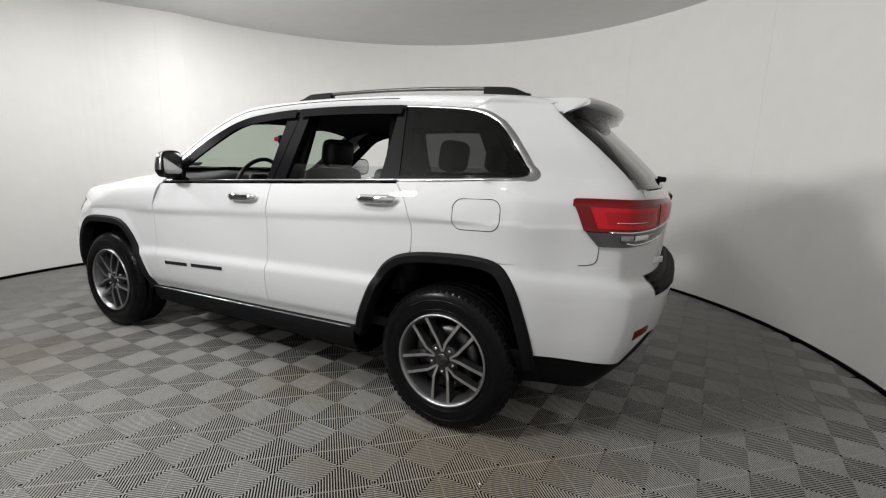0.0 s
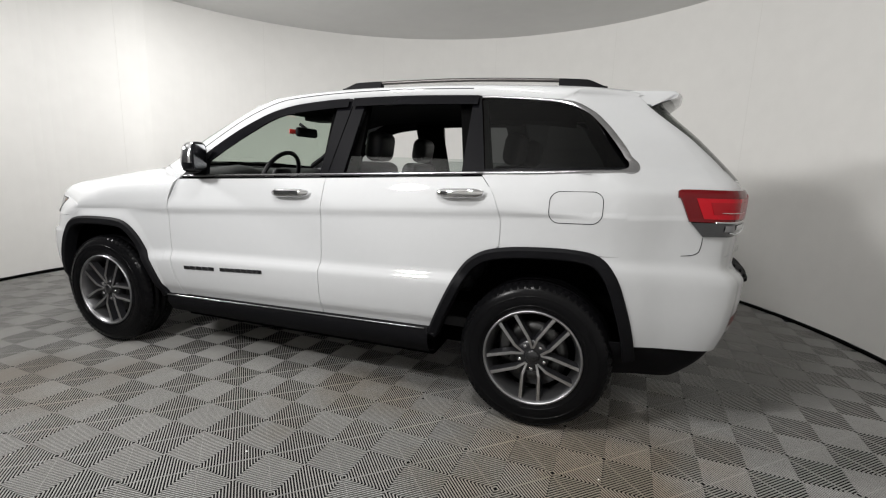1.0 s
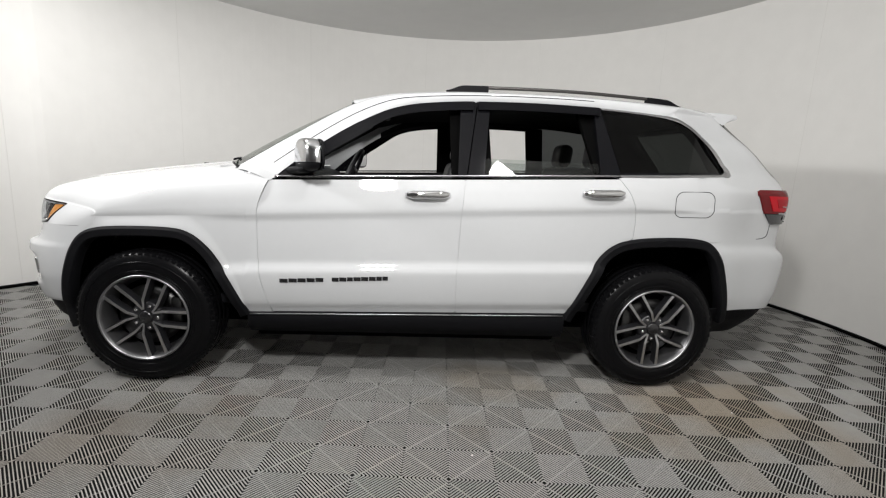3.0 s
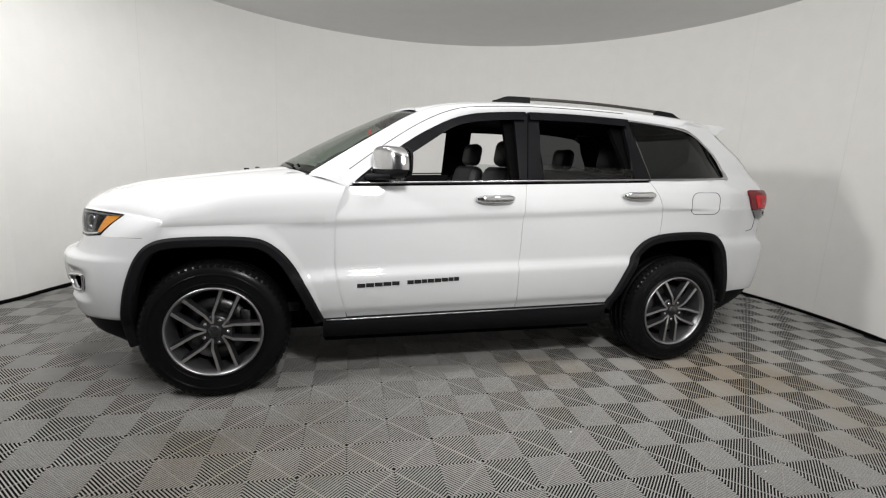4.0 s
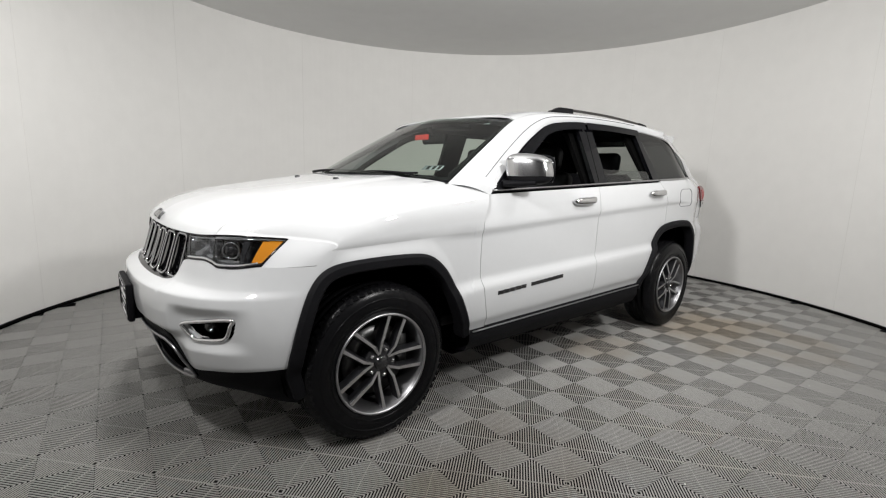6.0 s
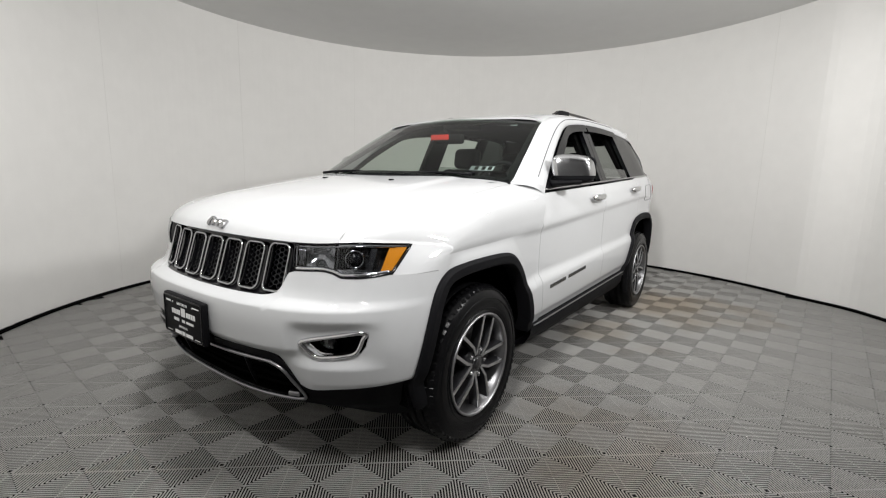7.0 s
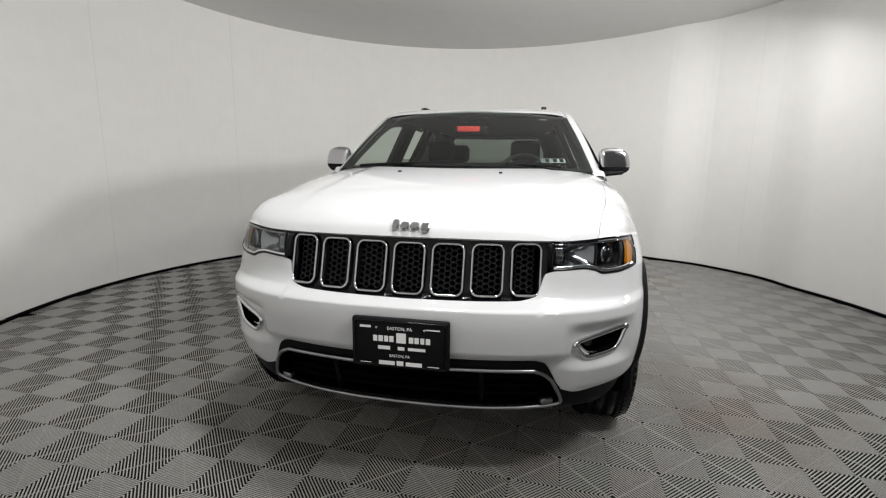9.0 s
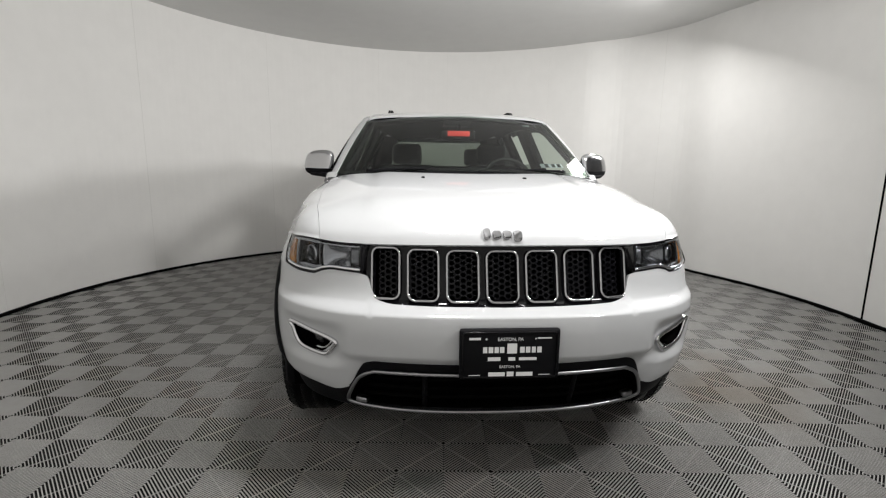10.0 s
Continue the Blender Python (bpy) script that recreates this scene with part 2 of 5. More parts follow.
def box(cx, cy, cz, sx, sy, sz, bev=0.0, seg=2):
    bm = bmesh.new()
    bmesh.ops.create_cube(bm, size=1)
    for v in bm.verts:
        v.co = Vector((cx + v.co.x * sx, cy + v.co.y * sy, cz + v.co.z * sz))
    if bev:
        bmesh.ops.bevel(bm, geom=bm.edges[:], offset=bev, segments=seg, profile=0.5, affect="EDGES")
    vs = [v.co.copy() for v in bm.verts]
    bm.verts.index_update()
    fs = [tuple(v.index for v in f.verts) for f in bm.faces]
    bm.free()
    return vs, fs


def revolve(profile, n, axis_y=True):
    """Turns (r, y) pairs round the y axis."""
    m = len(profile)
    vs = [Vector((r * math.cos(2 * math.pi * k / n), y, r * math.sin(2 * math.pi * k / n))) for k in range(n) for r, y in profile]
    fs = [(k * m + j, ((k + 1) % n) * m + j, ((k + 1) % n) * m + j + 1, k * m + j + 1) for k in range(n) for j in range(m - 1)]
    return vs, fs


def moved(geo, m):
    return [m @ Vector(v) for v in geo[0]], geo[1]


def mirrored(geo):
    return [Vector((v[0], -v[1], v[2])) for v in geo[0]], [tuple(f)[::-1] for f in geo[1]]


# ---------------------------------------------------------------- the round studio


def wall_radius(az):
    """3.68 m, with a bay along the way in and a shallow one at its end."""
    a = az % 360
    deep = smooth01((a - 163.0) / 16.0) * smooth01((261.0 - a) / 20.0)
    shallow = smooth01((15.0 - abs(a - 307.0)) / 10.0)
    return 3.68 + 0.40 * deep + 0.11 * shallow


def build_room():
    n = 288

    def arc(first, last):
        """A piece of the wall between two steps of the circle, with its ends closed."""
        vs, fs = [], []
        for i in range(first, last + 1):
            az = 360 / n * i
            r = wall_radius(az)
            vs += [on_circle(az, r, 0.03), on_circle(az, r, CEILING + 0.02), on_circle(az, r + 0.1, CEILING + 0.02), on_circle(az, r + 0.1, 0.03)]
        for i in range(last - first):
            for j in range(4):
                fs.append((i * 4 + j, i * 4 + (j + 1) % 4, i * 4 + 4 + (j + 1) % 4, i * 4 + 4 + j))
        m = len(vs) - 4
        return vs, fs + [(3, 2, 1, 0), (m, m + 1, m + 2, m + 3)]
    wall = part("wall_round", arc(-82, 162), WALL, smooth=False)
    tagged(wall, "smooth off-white curved studio wall, faintly marked", "wall", kind="structure")
    # unseen dark stretch across the way in, added to cut bounce and darken reflections
    tagged(part("wall_entrance", arc(162, 206), UNSEEN_GREY, smooth=False), "unseen grey wall across the entrance, added to cut bounced light", "wall", kind="structure")
    for az in (12, 38, 64, 90, 116, 142, 168, 194, 305, 330, 355):
        r = wall_radius(az)
        strip = box(0, 0, CEILING / 2, 0.002, 0.004, CEILING - 0.06)
        part("wall_joint", moved(strip, Matrix.Translation(on_circle(az, r - 0.0006, 0)) @ Matrix.Rotation(radians(az), 4, "Z")), JOINT, wall, smooth=False)
    slit = box(0, 0, CEILING / 2, 0.006, 0.016, CEILING - 0.02)
    part("door_gap", moved(slit, Matrix.Translation(on_circle(263.2, wall_radius(263.2) - 0.002, 0)) @ Matrix.Rotation(radians(263.2), 4, "Z")), VOID, wall, smooth=False)
    ring = [on_circle(a, wall_radius(a) - 0.012, 0.014) for a in range(0, 360, 2)]
    skirt = part("baseboard", tube(ring, 0.014, 6, closed=True, flat=0.9), VOID)
    tagged(skirt, "thin black rubber edge where the wall meets the floor", "baseboard", kind="structure")
    vs = [on_circle(a, wall_radius(a) + 0.1, CEILING) for a in range(0, 360, 3)]
    vs += [v + Vector((0, 0, 0.1)) for v in vs]
    m = len(vs) // 2
    fs = [tuple(range(m))[::-1], tuple(range(m, 2 * m))] + [(k, (k + 1) % m, (k + 1) % m + m, k + m) for k in range(m)]
    tagged(part("ceiling", (vs, fs), CEIL, smooth=False), "flat dull grey studio ceiling", "ceiling", kind="structure")


build_room()

# ---------------------------------------------------------------- the car: its shape (front towards -x, driver's side towards -y)
nose_x = crv((0.22, -1.98), (0.29, -2.13), (0.345, -2.245), (0.42, -2.28), (0.52, -2.31), (0.6, -2.33), (0.69, -2.338), (0.745, -2.332), (0.78, -2.262), (0.86, -2.225), (1.0, -2.19))
tail_x = crv((0.28, 2.28), (0.45, 2.37), (0.6, 2.43), (0.74, 2.45), (0.80, 2.452), (0.835, 2.435), (0.875, 2.388), (1.0, 2.395), (1.19, 2.40), (1.26, 2.355), (1.44, 2.185), (1.6, 2.012), (1.7, 1.93))
side_end = crv((0.3, 1.70), (1.0, 1.70), (1.26, 1.74), (1.6, 1.56), (1.7, 1.52))
width = crv((-1.7, 0.9345), (-1.3, 0.9345), (-0.8, 0.935), (1.0, 0.935), (1.5, 0.93), (1.8, 0.925))


def crease(x):
    return 1.022 + 0.0545 * x


def waist(x):
    return 0.688 + 0.031 * x


def belt(x):
    return 1.205 + 0.0456 * x


# how the rear shoulder rolls in above and below the belt
shoulder = crv((-0.4, 0.0), (-0.2, -0.004), (-0.1, -0.013), (-0.04, -0.030), (0.0, -0.055), (0.04, -0.085), (0.12, -0.112), (0.245, -0.14), (0.30, -0.175), (0.34, -0.225), (0.42, -0.33))


def lean(x, z):
    """How far the side stands in or out of its plan line at height z."""
    b, w, c, t = 0.49 + 0.021 * x, waist(x), crease(x), belt(x)
    f = smooth01((x - 1.28) / 0.34)
    if f > 0 and z > c - 0.02:
        soft_ = lerp(-0.0324 * math.log(1 + math.exp((z - t + 0.035) / 0.0565)), shoulder(z - t), smooth01((x - 1.6) / 0.135))
        return soft_ if f == 1 else lerp(lean(1.2799, z), soft_, f)
    if z > t:
        return -0.04 - 0.54 * (z - t)
    f = smooth01((x + 1.25) / 0.35)
    if f < 1 and w - 0.02 < z < c:
        mid_ = f * crv((w - 0.012, 0.014), (w + 0.05, -0.012), (c - 0.035, -0.010), (c, 0.0))(z)
        return mid_ + (1 - f) * 0.014 * smooth01((c - z) / (c - w))
    if x > 1.5 and z < c:
        g = smooth01((x - 1.5) / 0.2)
        return lerp(lean(1.4999, z), crv((0.2, -0.10), (0.36, -0.045), (0.43, -0.018), (0.50, -0.004), (0.60, 0.002), (0.78, 0.004), (0.85, -0.001), (0.90, -0.009), (0.95, -0.010), (c, 0.001))(z), g)
    return crv((0.2, -0.10), (0.36, -0.045), (b - 0.03, -0.022), (b + 0.005, -0.003), (w - 0.012, 0.014), (w + 0.05, -0.012), (c - 0.035, -0.010), (c, 0.001), (c + 0.09, -0.014), (t, -0.04))(z)


def nose_plan(s):
    """How far the nose stands forward (1 in the middle) at s of its half width."""
    return max(0.0, 1 - min(abs(s), 1.0) ** 2.6) ** (1 / 2.6)


# plan of the rear: across (1 at the flank) to backward (1 in the middle)
tail_plan = crv((0, 1.0), (0.3, 0.995), (0.5, 0.97), (0.67, 0.917), (0.78, 0.855), (0.862, 0.785), (0.90, 0.66), (0.915, 0.56), (0.93, 0.455), (0.948, 0.37), (0.966, 0.295), (0.984, 0.20), (0.996, 0.10), (1.0, 0.0))


glass_plan = crv((0, 1.0), (0.3, 0.995), (0.5, 0.97), (0.67, 0.94), (0.78, 0.885), (0.83, 0.825), (0.863, 0.72), (0.880, 0.60), (0.897, 0.49), (0.915, 0.39), (0.937, 0.285), (0.960, 0.185), (0.980, 0.105), (0.992, 0.052), (1.0, 0.0))


def tail_across(c, z):
    """The share of the half width at which the rear has come c of its way back."""
    lo_, hi_, w = 0.0, 1.0, smooth01((z - 1.20) / 0.07)
    for _ in range(40):
        m_ = (lo_ + hi_) / 2
        if lerp(tail_plan(m_), glass_plan(m_), w) > c:
            lo_ = m_
        else:
            hi_ = m_
    return lo_


def tail_deg(c, z):
    return math.degrees(math.asin(tail_across(c, z) ** 1.25))


def taper(x):
    """How the body draws in towards the nose."""
    return lerp(0.978, 1.0, smooth01((x + 1.72) / 0.55))


NOSE = taper(-1.8)


def half_width(x, z):
    if x < -1.7:
        r = min(1.0, (x + 1.7) / (nose_x(z) + 1.7))
        return (0.9345 + lean(-1.7, z)) * nose_plan(r) * NOSE
    s = side_end(z)
    if x > s:
        r = min(1.0, (x - s) / (tail_x(z) - s))
        return (width(s) + lean(s, z)) * tail_across(r, z)
    return (width(x) + lean(x, z)) * taper(x)


def front_at(deg, z, out=0.0):
    """A point of the front's skin, deg round from the middle (positive: passenger's side)."""
    a = radians(deg)
    n = nose_x(z)
    return Vector((-1.7 + (n + 1.7 - out) * nose_plan(math.sin(a)), ((0.9345 + lean(-1.7, z)) * NOSE + out) * math.sin(a), z))


def front_y(y, z, out=0.0):
    return front_at(math.degrees(math.asin(max(-1, min(1, y / (NOSE * (0.9345 + lean(-1.7, z))))))), z, out)


def rear_at(deg, z, out=0.0):
    a = radians(deg)
    s = side_end(z)
    d = abs(math.sin(a)) ** 0.8
    c = lerp(tail_plan(d), glass_plan(d), smooth01((z - 1.20) / 0.07))
    return Vector((s + (tail_x(z) - s + out) * c, (width(s) + lean(s, z) + out) * math.copysign(d, a), z))


hood_line = crv((0.0, 0.985), (0.015, 1.012), (0.05, 1.043), (0.1, 1.072), (0.23, 1.112), (0.52, 1.163), (0.9, 1.217), (1.21, 1.256), (1.5, 1.29))


# plan of the hood's lip and the top of the headlamp
lip_plan = crv((0, 1.0), (0.3, 0.983), (0.5, 0.933), (0.65, 0.859), (0.75, 0.78), (0.82, 0.69), (0.87, 0.58), (0.901, 0.46), (0.9246, 0.345), (0.96, 0.18), (1.0, 0.0))


def hood_at(q, y, out=0.0):
    """The top of the nose: q metres back from the lip, y across."""
    r = min(abs(y) / 0.9345, 1.0)
    bow = 0.53 * (1 - lip_plan(r))
    x = -2.208 + q + bow * (1 - smooth01(q / 1.0))
    low = crease(max(x, -1.75)) if x < -1.75 else crease(x)
    brow = 0.019 * math.exp(-((abs(y) - 0.79) / 0.13) ** 2) * (1 - smooth01(q / 0.45))
    return Vector((x, y * taper(x), low + (hood_line(q) - low) * (1 - r ** 4) ** 0.25 + brow + out))


lamp_low = crv((34.5, 0.878), (38, 0.880), (44, 0.884), (47.5, 0.877), (51, 0.863), (56, 0.864), (63, 0.873), (67.6, 0.882))


def lamp_at(deg, v, out=0.0):
    """The face of a headlamp, from the bumper (v = 0) up to the hood's lip (v = 1)."""
    a = abs(deg)
    foot = front_at(a, lamp_low(a), out)
    head = hood_at(0.0, 0.9345 * math.sin(radians(a)))
    head += Vector((-0.6, 0.8, 0)) * out + Vector((0, 0, -0.004))
    p = foot.lerp(head, v) + Vector((-0.6, 0.6, 0)) * (0.008 * math.sin(math.pi * v))
    return Vector((p.x, math.copysign(p.y, deg), p.z))


hood_half = crv((0.0, 0.70), (0.3, 0.765), (0.8, 0.80), (1.3, 0.785))


tumble = crv((-0.8, 0.35), (-0.3, 0.40), (0.0, 0.455), (0.7, 0.50), (1.5, 0.545))


def glasshouse(x, z, out=0.0):
    return 0.895 - tumble(x) * (z - belt(x)) - 0.8 * max(0.0, x - 1.5) ** 2 + out


# outline of the side windows' top, from the mirror to the rear corner
DLO = [(-0.755, 1.168), (-0.701, 1.216), (-0.497, 1.375), (-0.31, 1.494), (-0.113, 1.585), (0.022, 1.616), (0.346, 1.646), (0.735, 1.656), (1.073, 1.652), (1.3, 1.642), (1.48, 1.625), (1.585, 1.585), (1.703, 1.446), (1.785, 1.30)]
dlo_z = crv(*[p for p in DLO if p[0] < 1.55])
dlo_rear = crv((1.27, 1.862), (1.3, 1.852), (1.38, 1.806), (1.446, 1.757), (1.525, 1.688), (1.585, 1.612), (1.625, 1.49), (1.66, 1.46))
ROOF_EDGE = [(-0.97, 0.80, 1.225), (-0.66, 0.735, 1.425), (-0.352, 0.668, 1.606), (-0.1, 0.662, 1.668), (0.35, 0.652, 1.70), (0.9, 0.648, 1.71), (1.4, 0.635, 1.70), (1.72, 0.60, 1.685), (1.97, 0.535, 1.662)]
edge_y = crv(*[(p[0], p[1]) for p in ROOF_EDGE[2:]])
edge_z = crv(*[(p[0], p[2]) for p in ROOF_EDGE[2:]])
roof_mid = crv((-0.44, 1.645), (-0.1, 1.705), (0.4, 1.74), (0.9, 1.748), (1.5, 1.732), (2.02, 1.69))

front_arch = [(-1.86, 0.30), (-1.89, 0.42), (-1.872, 0.56), (-1.84, 0.68), (-1.80, 0.775), (-1.745, 0.838), (-1.66, 0.868), (-1.5, 0.881), (-1.3, 0.882), (-1.20, 0.863), (-1.117, 0.803), (-1.048, 0.712), (-0.965, 0.557), (-0.900, 0.41)]
rear_arch = [(0.900, 0.42), (1.009, 0.663), (1.085, 0.804), (1.17, 0.876), (1.28, 0.908), (1.432, 0.923), (1.62, 0.925), (1.732, 0.900), (1.808, 0.815), (1.862, 0.68), (1.90, 0.55), (1.925, 0.42)]
front_arch_z = crv(*[p for p in front_arch if p[0] > -1.81])
rear_arch_z = crv(*rear_arch)
front_edge_x = crv(*[(p[1], p[0]) for p in front_arch[1:6]])
rear_door_x = crv((0.42, 0.900), (0.663, 1.009), (0.804, 1.085), (0.876, 1.17), (0.912, 1.262), (1.016, 1.265), (1.152, 1.228), (1.26, 1.15))
rear_edge_x = crv(*[(p[1], p[0]) for p in rear_arch[:6:-1]])
door_front_x = crv((0.40, -0.77), (0.47, -0.785), (0.62, -0.824), (0.776, -0.843), (0.989, -0.839), (1.11, -0.801), (1.23, -0.745))
door_seam_x = crv((0.40, 0.262), (0.69, 0.252), (0.79, 0.261), (0.957, 0.263), (1.25, 0.285))

car = tagged(new("car"), "white sport utility car with chrome trim and lowered side windows", "car")


def both_sides(name, geo, mat, **kw):
    """A part of the driver's side and its twin on the other side."""
    a = part(name, geo, mat, car, **kw)
    b = part(name, mirrored(geo), mat, car, **kw)
    return a, b


def side_point(x, z, out=0.0):
    return Vector((x, -(half_width(x, z) + out), z))


def build_body():
    # doors
    def door(left, right, u, v):
        z = 0.42 + v * 0.78
        x = lerp(left(z), right(z), u)
        lo, hi = 0.437 + 0.017 * x, belt(x) - 0.012
        z = lerp(lo, hi, v)
        x = lerp(left(z), right(z), u)
        return side_point(x, z)
    gap = 0.0019
    both_sides("front_door", grid(lambda u, v: door(lambda z: door_front_x(z) + gap, lambda z: door_seam_x(z) - gap, u, v), 40, 48), PAINT, solid=0.018)
    both_sides("rear_door", grid(lambda u, v: door(lambda z: door_seam_x(z) + gap, lambda z: rear_door_x(z) - gap, u, v), 44, 48), PAINT, solid=0.018)

    # painted flanges behind the door joints
    for edge in (door_front_x, door_seam_x, rear_door_x):
        both_sides("door_flange", grid(lambda u, v: (lambda z: side_point(edge(z) + lerp(-0.012, 0.012, u), z, -0.0045))(lerp(0.45, 1.2, v)), 2, 40), PAINT)

    # fenders: flank and shoulder in one skin, and the corner under the headlamp
    def station(x):
        lo_, hi_ = 0.0, 1.5
        for _ in range(30):
            m_ = (lo_ + hi_) / 2
            if hood_at(m_, -0.9345).x < x:
                lo_ = m_
            else:
                hi_ = m_
        return lo_

    def flank(u, v):
        x = lerp(-1.70, -0.74, u)
        if v > 0.5:
            t = (v - 0.5) * 2
            zz = hood_at(1.36, -0.9345 * math.cos(t * math.acos(((hood_half(1.36) + 0.002) / 0.9345) ** 2)) ** 0.5).z
            if x > -0.95:
                x = lerp(-0.95, door_front_x(zz) - gap, (x + 0.95) / 0.21)
            q = station(x)
            yh = (hood_half(q) + 0.002) / 0.9345
            return hood_at(q, -0.9345 * math.cos(t * math.acos(yh ** 2)) ** 0.5)
        hi = crease(x)
        lo = front_arch_z(x) if x < -0.905 else 0.41
        z = lerp(lo, hi, v * 2)
        edge = door_front_x(z) - gap
        if x > -0.95:
            x = lerp(-0.95, edge, (x + 0.95) / 0.21)
        bulge = 0.009 * smooth01(1 - (z - lo) / min(0.09, 0.95 * (hi - lo))) if x < -0.92 else 0.0
        return side_point(x, z, bulge * smooth01((x + 1.70) / 0.1))

    def corner(u, v):
        y = 0.9345 * math.cos((1 - u) * 18 / 32 * math.acos(((hood_half(0.0) + 0.002) / 0.9345) ** 2)) ** 0.5
        deg = math.degrees(math.asin(min(1.0, y / 0.9345)))
        head = hood_at(0.0, -y)
        x = front_at(deg, 0.88).x
        foot = front_at(-deg, min(0.872, front_arch_z(x)) if x > -1.76 else 0.872)
        return foot.lerp(head, v) + Vector((-0.5, -0.7, 0)) * (0.010 * math.sin(math.pi * v) * (1 - u))
    wing = grid(flank, 96, 64)
    both_sides("front_fender", welded(wing, grid(corner, 18, 32), 0.008), PAINT, solid=0.012)
    low_a, low_b = hood_at(1.22, -0.79, -0.004), Vector((-0.775, -0.905, 1.155))
    top_a, top_b = Vector((-0.95, -0.795, 1.238)), Vector((-0.742, -0.893, 1.185))
    both_sides("pillar_foot", grid(lambda u, v: low_a.lerp(low_b, u).lerp(top_a.lerp(top_b, u), v) + Vector((-0.02, -0.03, 0.02)) * math.sin(math.pi * u) * 0.9, 12, 8), PAINT)
    # hood
    def hood(u, v):
        y0 = lerp(-1, 1, u)
        q_end = 1.0 + 0.2 * (y0 * 0.79 / 0.75) ** 2
        q = v ** 1.5 * q_end
        y = y0 * hood_half(q)
        ridge = 0.007 * smooth01((0.56 - abs(y)) / 0.06) * smooth01((q - 0.05) / 0.3)
        return hood_at(q, y, ridge)
    part("hood", grid(hood, 64, 48, flip=True), PAINT, car, solid=0.015)
    both_sides("hood_gutter", grid(lambda u, v: hood_at(lerp(0.07, 1.3, u), -(hood_half(lerp(0.07, 1.3, u)) + lerp(-0.02, 0.03, v)), -0.007), 50, 2), BLACK)
    # front bumper
    top = crv((0, 0.770), (0.40, 0.775), (0.475, 0.790), (0.512, 0.866), (0.56, 0.876), (0.65, 0.881), (0.69, 0.873), (0.726, 0.859), (0.775, 0.860), (0.833, 0.869), (0.864, 0.874), (0.93, 0.870))
    bottom = crv((0, 0.553), (0.47, 0.562), (0.52, 0.548), (0.60, 0.440), (0.66, 0.425), (0.75, 0.435), (0.95, 0.445))

    def bumper(u, v):
        a = lerp(-88, 88, u)
        y = abs(0.9345 * math.sin(radians(a)))
        z = lerp(bottom(y), top(y), v)
        if abs(a) > 60:
            xe = front_edge_x(min(z, 0.86))
            n = nose_x(z)
            lim = math.degrees(math.asin(nose_plan((xe + 1.7) / (n + 1.7))))
            a = math.copysign(lerp(60, lim, (abs(a) - 60) / 28), a)
        dent = 0.0
        y = abs(0.9345 * math.sin(radians(a)))
        # the hollow round the fog lamp and the crease under the nose
        dent -= 0.030 * smooth01(1 - ((y - 0.72) / 0.16) ** 2) * smooth01(1 - ((z - 0.615) / 0.10) ** 2)
        dent -= 0.022 * smooth01((0.60 - z) / 0.05) * smooth01((0.66 - y) / 0.1)
        return front_at(a, z, dent)

    fog = [(0.820, 0.666), (0.815, 0.64), (0.807, 0.61), (0.795, 0.586), (0.772, 0.574), (0.72, 0.567), (0.676, 0.566), (0.654, 0.583), (0.634, 0.606), (0.624, 0.622), (0.645, 0.632), (0.74, 0.652)]

    def inside(poly, y, z):
        hit = False
        for (y1, z1), (y2, z2) in zip(poly, poly[1:] + poly[:1]):
            if (z1 > z) != (z2 > z) and y < (y2 - y1) * (z - z1) / (z2 - z1) + y1:
                hit = not hit
        return hit

    def bumper_keep(u, v):
        p = bumper(u, v)
        return not inside([(0.735 + (y - 0.735) * 0.99, 0.612 + (z - 0.612) * 1.0) for y, z in fog], abs(p.y), p.z)
    part("front_bumper", grid(bumper, 420, 84, flip=True, keep=bumper_keep), PAINT, car, solid=0.012)
    for s in (-1, 1):
        def dented(y, z, o):
            d = -0.030 * smooth01(1 - ((y - 0.72) / 0.16) ** 2) * smooth01(1 - ((z - 0.615) / 0.10) ** 2)
            return front_y(s * y, z, d + o)
        rim = spline([(y, 0, z) for y, z in fog], 48, True)
        rail = [dented(p.x, p.z, 0.004) for p in rim]
        frame_ = part("fog_lamp_bezel", tube(rail, 0.0088, 8, closed=True, up=(1, 0, 0)), CHROME, car, "chrome fog lamp surround")
        back = [dented(p.x, p.z, -0.07) for p in rim]
        vs = rail + back
        n = len(rail)
        fs = [(k, (k + 1) % n, (k + 1) % n + n, k + n) for k in range(n)] + [tuple(range(n, 2 * n))]
        part("fog_lamp_recess", (vs, fs), VOID, frame_, smooth=False)
        c = dented(0.735, 0.615, -0.045)
        part("fog_lamp", moved(revolve([(0.0, -0.012), (0.03, -0.006), (0.036, 0.01), (0.036, 0.04)], 20), Matrix.Translation(c) @ pose(0, 0, 0, 0, 0, -70 * s if s > 0 else 70 - 180 + 110)), SMOKE, frame_)
        shelf = [dented(p.x, p.z, -0.006 - 0.03 * k) for k in range(2) for p in spline([(0.655, 0, 0.618), (0.69, 0, 0.583), (0.735, 0, 0.578)], 10)]
        part("fog_lamp_blade", (shelf, [(k, k + 1, k + 11, k + 10) for k in range(9)]), SILVER, frame_, solid=0.006)
    # black lower valance with its wide opening
    mouth = [(0.0, 0.341), (0.30, 0.347), (0.46, 0.355), (0.545, 0.362), (0.578, 0.372), (0.580, 0.395), (0.562, 0.44), (0.535, 0.49), (0.49, 0.520), (0.42, 0.527), (0.0, 0.522)]
    full = mouth + [(-y, z) for y, z in mouth[-2:0:-1]]

